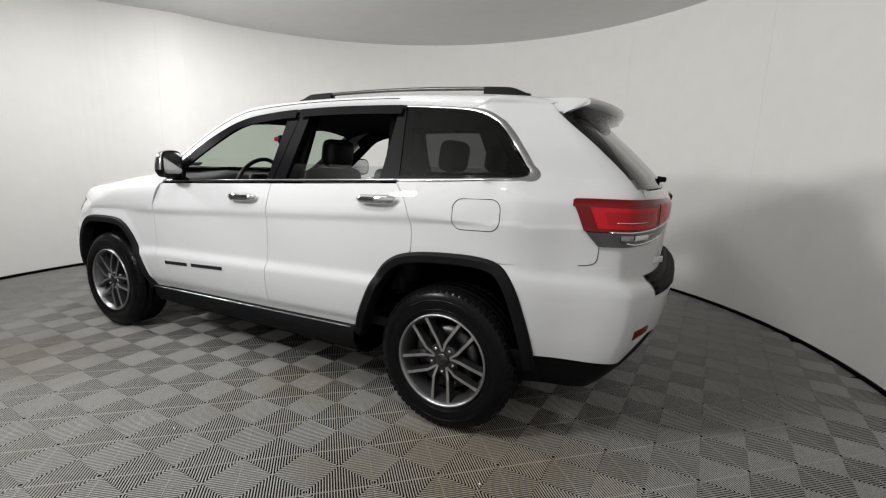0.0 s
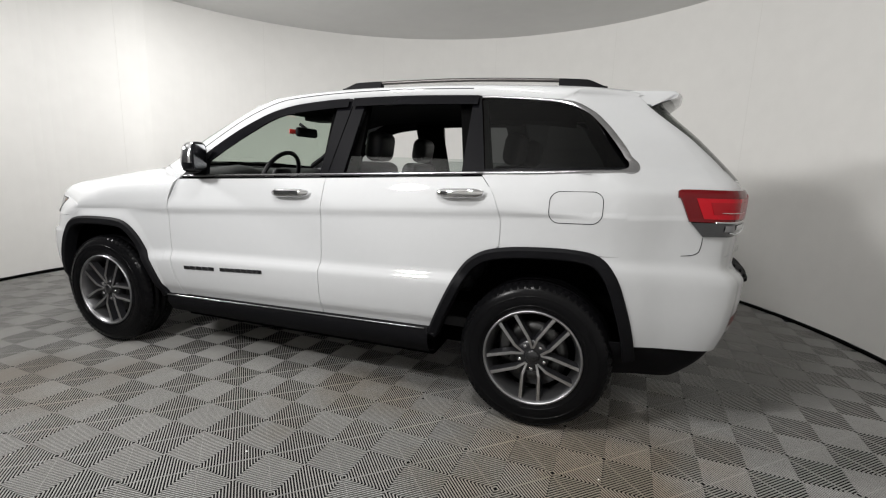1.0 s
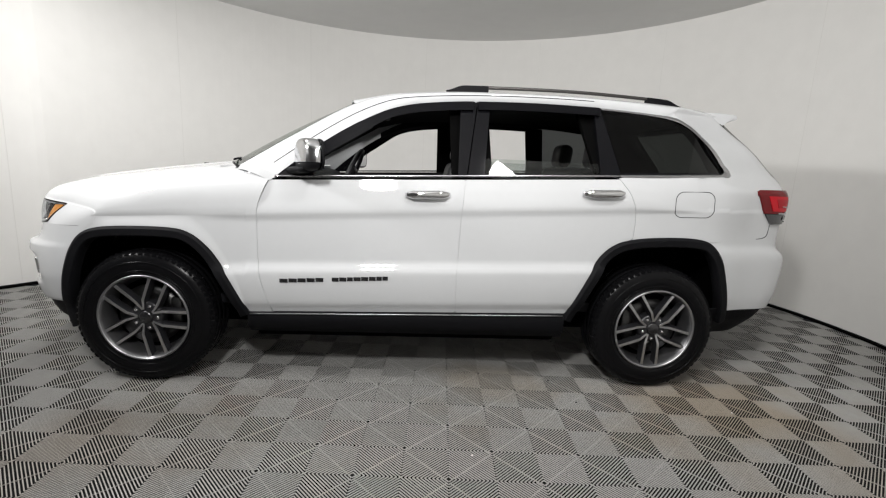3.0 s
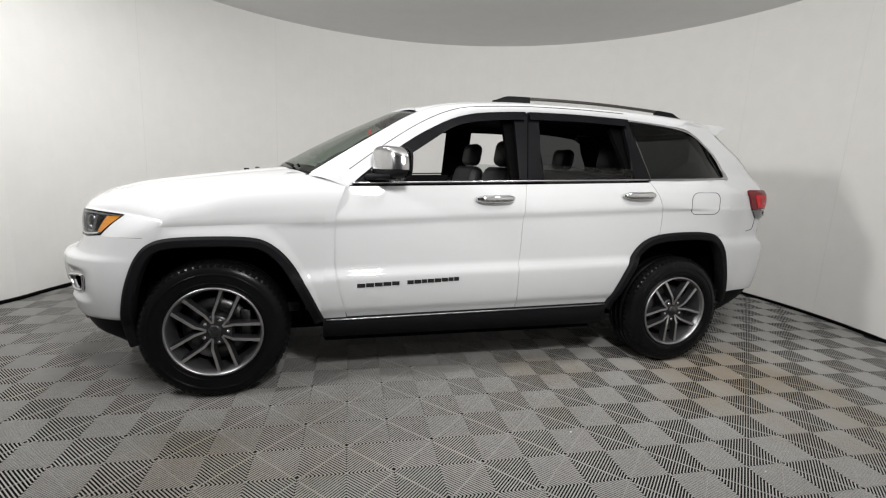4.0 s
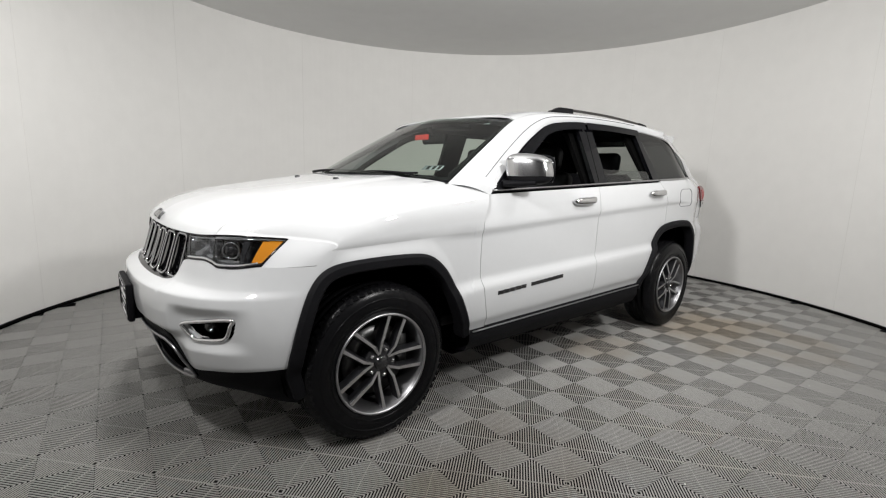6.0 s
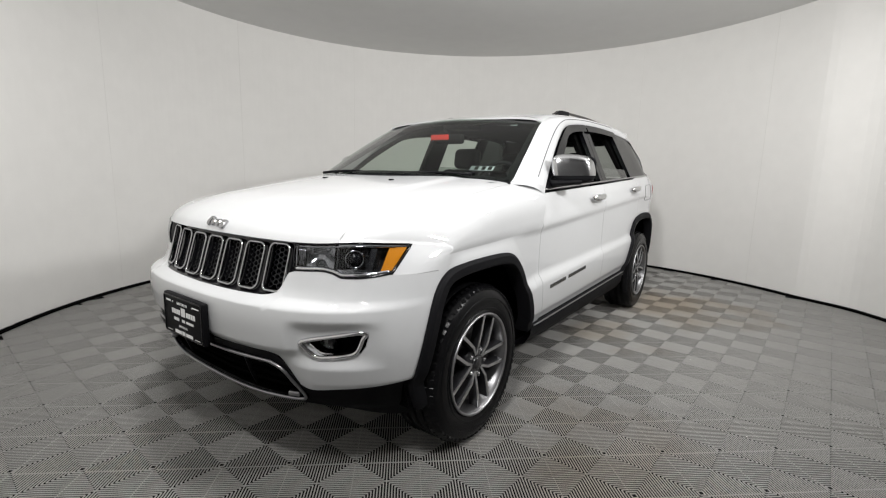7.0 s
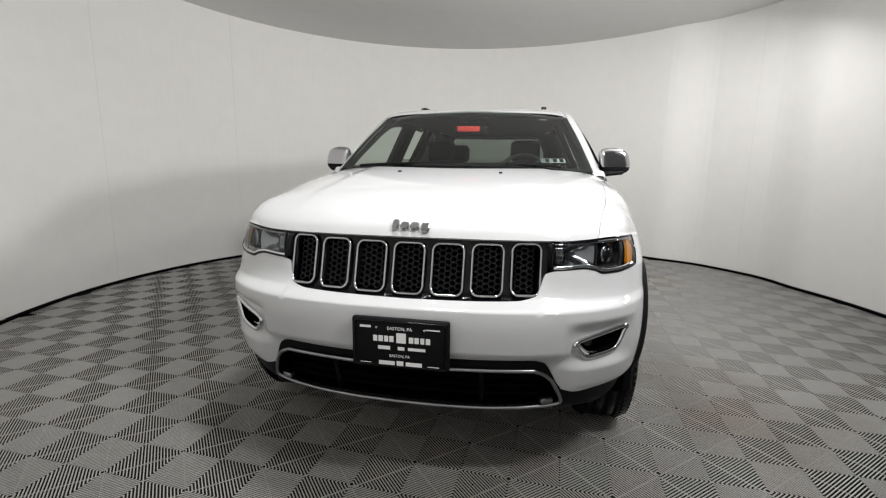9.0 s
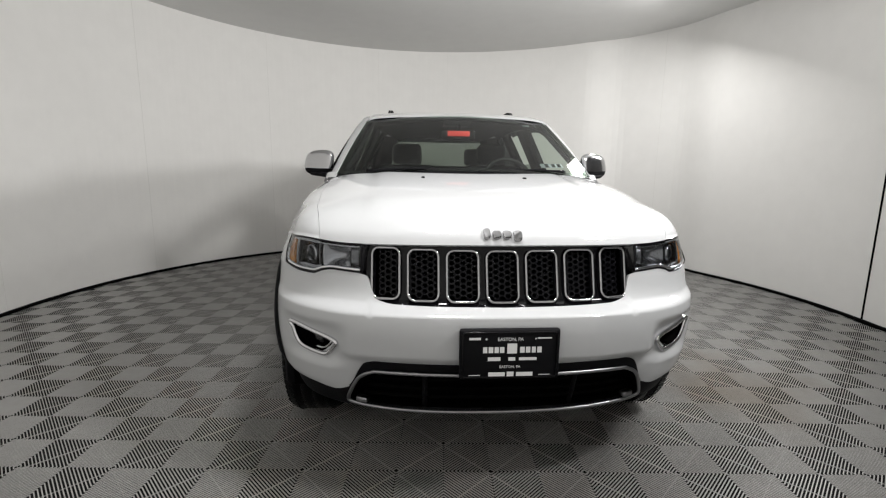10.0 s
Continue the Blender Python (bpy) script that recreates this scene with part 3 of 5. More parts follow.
    def valance(u, v):
        a = lerp(-80, 80, u)
        y = abs(0.9345 * math.sin(radians(a)))
        return front_at(a, lerp(lerp(0.265, 0.225, smooth01((y - 0.4) / 0.4)), bottom(y) + 0.006, v), -0.014)

    def valance_keep(u, v):
        p = valance(u, v)
        return not inside(full, p.y, p.z)
    part("front_valance", grid(valance, 200, 44, flip=True, keep=valance_keep), BLACK, car, solid=0.012)
    dense = [front_y(p.x, p.z, -0.006) for p in spline([(y, 0, z) for y, z in full], 120, True)]
    lower = part("lower_grille", tube(dense, 0.0072, 8, closed=True, up=(1, 0, 0), flat=0.8), SATIN, car, "satin chrome trim round the lower air intake")
    back = [p + Vector((0.10, 0, 0)) for p in dense]
    n = len(dense)
    part("intake_recess", (dense + back, [(k, (k + 1) % n, (k + 1) % n + n, k + n) for k in range(n)] + [tuple(range(n, 2 * n))]), VOID, lower, smooth=False)
    for k, z in enumerate((0.40, 0.44, 0.48)):
        w = (0.55, 0.54, 0.51)[k]
        part("grille_bar", tube([front_y(lerp(-w, w, i / 30), z, -0.05) for i in range(31)], 0.008, 6), VOID, lower)
    for s in (-1, 1):
        part("grille_bar", tube([front_y(s * 0.30, z, -0.045) for z in (0.36, 0.42, 0.48, 0.53)], 0.01, 6), BLACK, lower)
        part("intake_bracket", moved(box(0, 0, 0, 0.03, 0.05, 0.022, 0.006), Matrix.Translation(front_y(s * 0.535, 0.383, -0.02)) @ pose(0, 0, 0, 0, 0, -28 * s)), SATIN, lower)
    # wheel-arch flares
    for arch, name in ((front_arch, "front_arch_flare"), (rear_arch, "rear_arch_flare")):
        c = Vector((-1.4575 if arch is front_arch else 1.4575, 0, 0.30))
        rail = spline([(x, 0, z) for x, z in arch], 72)

        def section(k, rl):
            p = rl[k]
            n = len(rl)
            d = (rl[min(k + 1, n - 1)] - rl[max(k - 1, 0)]).normalized()
            nrm = Vector((-d.z, 0, d.x))
            if nrm.dot(p - c) < 0:
                nrm = -nrm
            y0 = half_width(p.x, max(p.z, 0.42)) + 0.006
            i1, i2, i3 = p - nrm * 0.010, p - nrm * 0.046, p - nrm * 0.052
            y1 = half_width(i2.x, max(i2.z, 0.42)) + 0.006
            o = p + nrm * 0.004
            return [Vector((o.x, -y0 + 0.02, o.z)), Vector((o.x, -y0 - 0.008, o.z)), Vector((i1.x, -y0 - 0.020, i1.z)), Vector((i2.x, -y1 - 0.017, i2.z)), Vector((i3.x, -y1 - 0.008, i3.z)), Vector((i3.x, -y1 + 0.06, i3.z))]
        both_sides(name, sweep(rail, section), BLACK, bevel=0.003)
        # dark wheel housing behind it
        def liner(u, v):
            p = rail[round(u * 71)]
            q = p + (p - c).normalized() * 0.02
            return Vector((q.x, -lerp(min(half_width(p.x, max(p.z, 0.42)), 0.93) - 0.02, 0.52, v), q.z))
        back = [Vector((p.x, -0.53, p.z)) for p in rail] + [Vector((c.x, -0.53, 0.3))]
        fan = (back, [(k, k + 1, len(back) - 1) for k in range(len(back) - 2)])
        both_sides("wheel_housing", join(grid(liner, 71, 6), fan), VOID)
    # sills
    def sill(u, v):
        x = lerp(-0.905, 0.905, u)
        y, z = ((0.928, 0.437), (0.938, 0.425), (0.935, 0.36), (0.90, 0.30), (0.80, 0.27))[round(v * 4)]
        return Vector((x, -y + 0.012, z + 0.017 * x * (1 if v < 0.4 else 0)))
    both_sides("sill_cladding", grid(sill, 30, 4, flip=True), BLACK, label="black plastic sill cladding")
    both_sides("sill_strip", tube([Vector((lerp(-0.89, 0.89, k / 20), -0.936, 0.431 + 0.017 * lerp(-0.89, 0.89, k / 20))) for k in range(21)], 0.004, 6), SATIN)

    # rear quarter, below the belt
    def along_rear(s, z, out=0.0):
        """s metres behind the point where the flank starts to turn."""
        e = side_end(z)
        if s <= 0:
            return side_point(e + s, z, out)
        return rear_at(-tail_deg(min(s / 0.55 * 0.886, 0.999), z), z, out)

    def reach(x, z):
        """The s at which the skin has come to x."""
        e = side_end(z)
        return x - e if x <= e else (x - e) / (tail_x(z) - e) / 0.886 * 0.55

    def quarter(u, v):
        z0 = lerp(0.915, belt(1.5) + 0.01, v)
        x0 = rear_door_x(z0) + gap
        s = lerp(x0 - side_end(z0), 0.55, u)
        x = side_end(z0) + s
        lo = max(rear_arch_z(x) if x < 1.75 else 0.0, 0.909 + 0.05 * max(0.0, min(x, 2.2) - 1.75))
        lo -= 0.04 * smooth01((x - 2.10) / 0.03)
        z = lerp(lo, belt(min(x, 2.0)) + 0.012, v)
        x0 = rear_door_x(z) + gap
        s = lerp(x0 - side_end(z), 0.55, u)
        return along_rear(s, z)
    both_sides("quarter_panel", grid(quarter, 180, 36), PAINT, solid=0.012)

    def d_pillar(u, v):
        z = lerp(1.28, 1.655, v)
        x = lerp(dlo_rear(z), 2.05, u)
        z = lerp(belt(x) - 0.006, lerp(1.632, 1.655, smooth01(u / 0.2)), v)
        end = reach(rear_at(-lerp(49.5, 56.5, v), z).x, z)
        s = lerp(reach(dlo_rear(max(z, 1.27)) + 0.003, z), end, u)
        return along_rear(s, z, -0.0016 * (1 - smooth01((z - belt(x) - 0.012) / 0.012)))
    pillar = grid(d_pillar, 110, 30)
    top_row = pillar[0][30 * 111:31 * 111]

    # side frame over the windows and the windscreen pillar
    tops = [Vector((x, -glasshouse(x, z), z)) for x, z in DLO[:10]] + [Vector((x, -glasshouse(x, z), z)) for x, z in ((1.40, 1.633), (1.452, 1.629))] + [top_row[k] for k in range(0, 111, 11)]
    edges = [Vector((x, -y, z)) for x, y, z in ROOF_EDGE]

    def by_length(pts, n):
        d = [0.0]
        for a, b in zip(pts, pts[1:]):
            d.append(d[-1] + (b - a).length)
        out, k = [], 0
        for i in range(n):
            t = d[-1] * i / (n - 1)
            while k < len(pts) - 2 and d[k + 1] < t:
                k += 1
            out.append(pts[k].lerp(pts[k + 1], (t - d[k]) / max(d[k + 1] - d[k], 1e-9)))
        return out
    low_edge = by_length(spline(tops, 240), 120)
    high_edge = by_length(spline(edges, 240), 120)

    def cant(u, v):
        k = u * 119
        i = min(int(k), 118)
        a, b = low_edge[i].lerp(low_edge[i + 1], k - i), high_edge[i].lerp(high_edge[i + 1], k - i)
        p = a.lerp(b, v)
        out = 0.030 * math.sin(math.pi * v) ** 0.8 * lerp(0.5, 1.0, smooth01(u * 3))
        return p + Vector((0, -0.75, 0.65)) * out
    split = min(range(120), key=lambda k: abs(low_edge[k].x - top_row[0].x)) / 119

    def cant_rear(u, v):
        """The strip over the rear pillar, from its top edge to the roof."""
        k, w = round(u * 110), lerp(split, 1.0, u) * 119
        i = min(int(w), 118)
        foot_ = low_edge[round(split * 119)].lerp(top_row[k], smooth01(u / 0.06))
        p = foot_.lerp(high_edge[i].lerp(high_edge[i + 1], w - i), v)
        return p + Vector((0, -0.75, 0.65)) * (lerp(0.030, 0.010, smooth01(u * 1.5)) * math.sin(math.pi * v) ** 0.8)
    strip = welded(grid(lambda u, v: cant(u * split, v), 84, 12), grid(cant_rear, 110, 12), 0.012)
    both_sides("roof_side", welded(strip, pillar, 0.0005), PAINT, solid=0.01)

    both_sides("door_joint", tube([cant(u, 0.36) + Vector((0, -0.75, 0.65)) * 0.0006 for u in np.linspace(0.03, 0.70, 90)], 0.0021, 5), BLACK)

    # roof
    def roof(u, v):
        x = lerp(-0.44, 1.97, v)
        t = lerp(-1, 1, u)
        bow = 0.08 * t * t * (1 - smooth01(v / 0.3))
        x += bow
        xe = max(x, -0.352)
        ye, ze, zm = edge_y(xe), edge_z(xe), roof_mid(x)
        r = abs(t)
        return Vector((x, t * ye, ze + (zm - ze) * (1 - r ** 2.3) ** (1 / 2.3)))
    part("roof", grid(roof, 48, 60, flip=True), PAINT, car, solid=0.012)
    # tailgate
    both_sides("tailgate_gutter", grid(lambda u, v: rear_at(lerp(-54, -38, u), lerp(0.76, 1.27, v), -0.012), 12, 10), PAINT)
    part("tailgate", grid(lambda u, v: rear_at(lerp(-44, 44, u), lerp(0.80, 1.262, v)), 50, 24), PAINT, car, solid=0.012)
    part("rear_window", grid(lambda u, v: rear_at(lerp(-1, 1, u) * lerp(49, 56, v), lerp(1.268, 1.615, v), 0.002), 40, 18), REARGLASS, car, "grey tinted rear window")

    # rear bumper
    rtop = crv((0, 0.795), (35, 0.795), (38.5, 0.815), (42, 0.90), (48, 0.934), (60, 0.930), (90, 0.906))

    def rear_bumper(u, v):
        a = lerp(-90, 90, u)
        z = lerp(0.492 + 0.115 * smooth01((54 - abs(a)) / 18), rtop(abs(a)), v)
        if abs(a) > 55:
            e = side_end(z)
            r = (rear_edge_x(z) - e) / (tail_x(z) - e)
            lim = tail_deg(max(0.0, r), z)
            a = math.copysign(lerp(55, lim, (abs(a) - 55) / 35), a)
        ridge = 0.0015 * smooth01((62.5 - abs(a)) / 1.0) + 0.006 * smooth01((0.90 - z) / 0.06) * smooth01((abs(a) - 45) / 10)
        return rear_at(a, z, ridge)
    part("rear_bumper", grid(rear_bumper, 120, 34), PAINT, car, solid=0.012)
    part("rear_valance", grid(lambda u, v: rear_at(lerp(-82, 82, u), lerp(0.30, 0.502 + 0.115 * smooth01((54 - abs(lerp(-82, 82, u))) / 18), v), -0.010 - 0.05 * (1 - v) ** 2), 80, 10), BLACK, car, solid=0.01)
    for k in range(4):
        part("step_pad_rib", tube([rear_at(lerp(-37, 37, i / 30), 0.803 + 0.021 * k, 0.005) for i in range(31)], 0.007, 6), BLACK, car)
    part("step_pad", grid(lambda u, v: rear_at(lerp(-38, 38, u), lerp(0.792, 0.878, v), 0.004), 30, 6), BLACK, car)

    # upright joint between the quarter panel and the bumper's corner
    bend = spline([(61.6, 1.018, 0), (61.6, 0.985, 0), (61.8, 0.952, 0), (62.6, 0.936, 0), (64.0, 0.930, 0)], 24)
    both_sides("panel_joint", tube([rear_at(-p.x, p.y, 0.0008) for p in bend], 0.0016, 5), BLACK)

    # windscreen
    base = spline([(-0.97, -0.797, 1.222), (-1.085, -0.55, 1.236), (-1.16, -0.25, 1.247), (-1.175, 0, 1.25), (-1.16, 0.25, 1.247), (-1.085, 0.55, 1.236), (-0.97, 0.797, 1.222)], 41)
    head = spline([(-0.354, -0.665, 1.606), (-0.41, -0.35, 1.632), (-0.437, 0, 1.642), (-0.41, 0.35, 1.632), (-0.354, 0.665, 1.606)], 41)

    def screen(u, v):
        k = round(u * 40)
        return base[k].lerp(head[k], v) + Vector((-0.5, 0, 0.85)) * (0.012 * math.sin(math.pi * v) + 0.004)
    glassy = part("windscreen", grid(screen, 40, 20, flip=True), WIND, car, "clear windscreen with a pale sticker low on the driver's side")
    glassy.visible_shadow = False
    band = grid(lambda u, v: screen(u, lerp(0.945, 1.0, v)) + Vector((0.004, 0, -0.006)), 40, 2)
    sides = [grid(lambda u, v, s=s: screen(round(lerp(0, 0.025, u) * 40) / 40 if s < 0 else round(lerp(1, 0.975, u) * 40) / 40, v) + Vector((0.004, 0, -0.006)), 1, 20) for s in (-1, 1)]
    foot = grid(lambda u, v: screen(u, lerp(0.0, 0.05, v)) + Vector((0.004, 0, -0.006)), 40, 2)
    part("windscreen_border", join(band, foot, *sides), GLOSS, glassy)
    cowl = grid(lambda u, v: base[round(u * 40)] + Vector((lerp(-0.045, 0.02, v), 0, lerp(-0.02, 0.0, v))), 40, 2)
    part("cowl_panel", cowl, BLACK, car)


build_body()

# ---------------------------------------------------------------- the car: windows, lamps, grille


def on_glass(x, z, out=0.0):
    return Vector((x, -glasshouse(x, z) - out, z))


def build_sides():
    # chrome strip along the belt and round the rear side window
    def trim_at(x, z, out):
        body = half_width(x, z) if x > 1.3 else 0.0
        return Vector((x, -max(glasshouse(x, z), body) - out, z))
    rail = [trim_at(x, belt(x) + 0.008, 0.003) for x in np.linspace(-0.752, 1.16, 46)]
    trims = both_sides("window_trim", tube(rail, 0.006, 8, up=(0, 1, 0), flat=0.7), TRIMCHROME, label="bright chrome window trim")
    outer = [(x, belt(x) + 0.001) for x in np.linspace(1.16, 1.80, 14)] + [(1.828, 1.285), (1.851, 1.290), (1.865, 1.301), (1.867, 1.317), (1.857, 1.337)]
    outer += [(dlo_rear(z) + 0.012, z) for z in np.linspace(1.36, 1.565, 12)] + [(1.592, 1.603), (1.54, 1.622), (1.48, 1.632), (1.36, 1.642), (1.2, 1.652), (1.09, 1.656)]
    inner = [(x, belt(x) + 0.015) for x in np.linspace(1.16, 1.76, 14)] + [(1.785, 1.302), (1.805, 1.307), (1.818, 1.315), (1.820, 1.327), (1.814, 1.342)]
    inner += [(dlo_rear(z) - 0.019, z - 0.004) for z in np.linspace(1.36, 1.565, 12)] + [(1.568, 1.590), (1.52, 1.606), (1.47, 1.617), (1.36, 1.629), (1.2, 1.640), (1.09, 1.644)]
    line_out, line_in = spline([(x, 0, z) for x, z in outer], 140), spline([(x, 0, z) for x, z in inner], 140)

    def band(u, v):
        k = round(u * 139)
        p = line_out[k].lerp(line_in[k], v)
        return trim_at(p.x, p.z, 0.002 + 0.004 * math.sin(math.pi * v))
    for trim, geo in zip(trims, (grid(band, 139, 6), mirrored(grid(band, 139, 6)))):
        part("corner_trim", geo, TRIMCHROME, trim, solid=0.004)
    # pillar covers and window frames
    seam_top, seam_bot = 0.350, 0.288

    def patch(a, b, c, d, out=0.002, n=(6, 14)):
        """Bottom-left, bottom-right, top-right, top-left, as (x, z)."""
        def f(u, v):
            x = lerp(lerp(a[0], b[0], u), lerp(d[0], c[0], u), v)
            z = lerp(lerp(a[1], b[1], u), lerp(d[1], c[1], u), v)
            return on_glass(x, z, out)
        return grid(f, *n)
    both_sides("door_pillar_cover", patch((0.238, belt(0.26)), (seam_bot - 0.003, belt(0.29)), (seam_top - 0.003, 1.645), (0.252, 1.636)), GLOSS, solid=0.03)
    both_sides("door_pillar_cover", patch((seam_bot + 0.003, belt(0.29)), (0.384, belt(0.39)), (0.424, 1.648), (seam_top + 0.003, 1.645)), GLOSS, solid=0.03)
    both_sides("door_pillar_cover", patch((1.050, belt(1.1)), (1.168, belt(1.16)), (1.085, 1.650), (1.044, 1.650)), GLOSS, solid=0.03)

    def frame_band(x0, x1, depth, out, n=60):
        return grid(lambda u, v: (lambda x: on_glass(x + 0.35 * depth * v * smooth01((-0.1 - x) / 0.3), max(dlo_z(x) + 0.004 - depth * v * (1 + 0.35 * smooth01((-0.1 - x) / 0.3)), belt(x)), out))(lerp(x0, x1, u)), n, 3, flip=True)
    both_sides("window_frame", frame_band(-0.745, 0.335, 0.028, 0.004), GLOSS, solid=0.028)
    both_sides("window_frame", frame_band(0.345, 1.088, 0.034, 0.004), GLOSS, solid=0.028)
    both_sides("wind_deflector", frame_band(-0.60, 0.325, 0.050, 0.020), VISOR, label="smoked plastic wind deflector")
    both_sides("wind_deflector", frame_band(0.352, 1.075, 0.048, 0.020), VISOR, label="smoked plastic wind deflector")
    both_sides("mirror_triangle", patch((-0.742, belt(-0.74) + 0.012), (-0.548, belt(-0.548) + 0.012), (-0.56, 1.285), (-0.68, 1.222), 0.006), BLACK, solid=0.02)
    # glass: rear doors' lowered panes, the fixed rear pane
    both_sides("rear_door_glass", grid(lambda u, v: on_glass(lerp(0.385, 1.095, u), lerp(belt(0.7), 1.338, v) - 0.01, -0.012), 4, 2), CLEAR, label="almost fully lowered window pane")
    both_sides("rear_side_window", grid(lambda u, v: (lambda z: (lambda x: on_glass(x, max(belt(x) + 0.006, min(z, dlo_z(lerp(1.13, min(dlo_rear(z), 1.5), u)) + 0.004)), 0.0))(lerp(lerp(1.172, 1.092, (z - 1.26) / 0.39), dlo_rear(z), u)))(lerp(1.262, 1.652, v)), 24, 24), TINT, label="dark tinted rear side window")
    both_sides("window_base", grid(lambda u, v: on_glass(lerp(1.165, 1.855, u), belt(lerp(1.165, 1.855, u)) + 0.004 + 0.022 * v, 0.003), 20, 1), GLOSS)
    # handles
    for x0, z0 in ((-0.044, 1.112), (0.940, 1.160)):
        def handle(t):
            x = x0 + 0.237 * t
            return Vector((x, -half_width(x, z0) - 0.012 - 0.026 * math.sin(math.pi * t) ** 0.45, z0 + 0.010 * t))
        rail = [handle(k / 24) for k in range(25)]
        both_sides("door_handle", tube(rail, lambda t: 0.023 * (0.5 + 0.5 * min(1, 6 * min(t, 1 - t))), 12, flat=0.66, up=(0, 1, 0)), CHROME, label="chrome door handle")
        c = x0 + 0.118
        rim = [Vector((c + 0.085 * math.cos(a), 0, z0 + 0.004 + 0.026 * math.sin(a))) for a in np.linspace(0, 2 * math.pi, 28)[:-1]]
        disc = [side_point(p.x, p.z, 0.0012) for p in rim] + [side_point(c, z0 + 0.004, 0.0012)]
        both_sides("handle_cup", (disc, [(k, (k + 1) % 27, 27) for k in range(27)]), PAINT)
    # fuel flap outline
    pts = rounded_rect(0.236, 0.146, 0.048, 8)
    part("fuel_flap_joint", tube([side_point(1.606 + a, 1.124 + b + 0.03 * a, 0.0008) for a, b in pts], 0.0017, 5, closed=True), BLACK, car)
    # model lettering as plain dark blocks with bright rims
    x = -0.721
    for w, gap_ in ((0.05, 0.005), (0.05, 0.005), (0.05, 0.005), (0.05, 0.005), (0.048, 0.052), (0.042, 0.004), (0.044, 0.004), (0.036, 0.004), (0.044, 0.004), (0.044, 0.004), (0.042, 0.004), (0.034, 0.004), (0.034, 0.0)):
        w *= 0.885
        z = 0.603 + 0.0515 * (x + 0.721)

        def block(u, v, x=x, z=z, w=w):
            return side_point(x + w * u, z + 0.022 * v, 0.003)
        g = grid(block, 1, 1)
        both_sides("badge_block", g, BADGE, solid=0.004, smooth=False)
        x += w + gap_ * 0.885
    # roof rails
    def rail_point(t):
        x = lerp(0.175, 1.695, t)
        lift = smooth01(min(t, 1 - t) / 0.07)
        y = edge_y(x) - 0.135
        return Vector((x, -y, roof_z(x, y) + 0.004 + 0.027 * lift))
    def roof_z(x, y):
        ze, zm = edge_z(x), roof_mid(x)
        return ze + (zm - ze) * (1 - (abs(y) / edge_y(x)) ** 2.3) ** (1 / 2.3)
    both_sides("roof_rail", tube([rail_point(k / 60) for k in range(61)], 0.013, 8, flat=0.8), RAIL, label="dark satin roof rail")
    for t0, t1 in ((0.0, 0.17), (0.84, 1.0)):
        foot = [rail_point(lerp(t0, t1, k / 14)) for k in range(15)]

        def section(k, rl):
            p = rl[k]
            z0 = roof_z(p.x, abs(p.y)) - 0.006
            return [Vector((p.x, p.y - 0.024, z0)), Vector((p.x, p.y - 0.017, p.z + 0.009)), Vector((p.x, p.y + 0.017, p.z + 0.009)), Vector((p.x, p.y + 0.024, z0))]
        both_sides("rail_foot", sweep(foot, section), BLACK, bevel=0.003)
    # mirrors, their outer ends swept back
    sweep_back = -0.52

    def shell(u, v, grow=0.0, y0=0.98):
        a, b = lerp(-math.pi, math.pi, u), lerp(-math.pi / 2, math.pi / 2, v)

        def sg(t, e):
            return math.copysign(abs(t) ** e, t)
        cx, cy, cz = sg(math.cos(b), 0.55) * sg(math.cos(a), 0.75), sg(math.cos(b), 0.55) * sg(math.sin(a), 0.5), sg(math.sin(b), 0.55)
        dy = (0.107 + grow) * cy
        x = -0.552 + (0.058 + grow) * (cx if cx < 0 else cx * 0.8) + sweep_back * dy
        return Vector((x, -y0 + dy + 0.012 * cz, 1.300 + (0.086 + grow) * cz - 0.02 * max(0, -cy) * (0.5 if cz > 0 else -0.2)))
    caps = both_sides("mirror_cap", grid(lambda u, v: shell(u, lerp(0.42, 1, v)), 40, 22, flip=True), MIRRORCAP, label="chrome door mirror cap")
    for cap, flip in zip(caps, (False, True)):
        g = grid(lambda u, v: shell(u, lerp(0.0, 0.41, v), -0.003), 40, 14, flip=True)
        arm = tube([Vector((-0.66, -0.885, 1.215)), Vector((-0.62, -0.92, 1.218)), Vector((-0.58, -0.96, 1.222)), Vector((-0.54, -1.02, 1.228))], 0.042, 12, flat=0.45)
        pane = grid(lambda u, v: Vector((-0.503 + sweep_back * lerp(-0.09, 0.09, u), -0.98 + lerp(-0.09, 0.09, u), 1.300 + lerp(-0.068, 0.068, v))), 2, 2)
        edge = tube([Vector((-0.509 + sweep_back * 0.095 * math.copysign(abs(math.cos(a)) ** 0.5, math.cos(a)), -0.98 + 0.095 * math.copysign(abs(math.cos(a)) ** 0.5, math.cos(a)), 1.300 + 0.075 * math.copysign(abs(math.sin(a)) ** 0.5, math.sin(a)))) for a in np.linspace(0, 2 * math.pi, 41)[:-1]], 0.007, 6, closed=True, up=(1, 0, 0))
        for nm, geo, mt in (("mirror_foot", join(g, arm), BLACK), ("mirror_glass", pane, SILVER), ("mirror_rim", edge, BLACK)):
            part(nm, mirrored(geo) if flip else geo, mt, cap)


def rounded_rect(w, h, r, n=6):
    pts = []
    for cx, cy, a0 in ((w / 2 - r, h / 2 - r, 0), (-w / 2 + r, h / 2 - r, 90), (-w / 2 + r, -h / 2 + r, 180), (w / 2 - r, -h / 2 + r, 270)):
        for k in range(n):
            a = radians(a0 + 90 * k / (n - 1))
            pts.append((cx + r * math.cos(a), cy + r * math.sin(a)))
    return pts


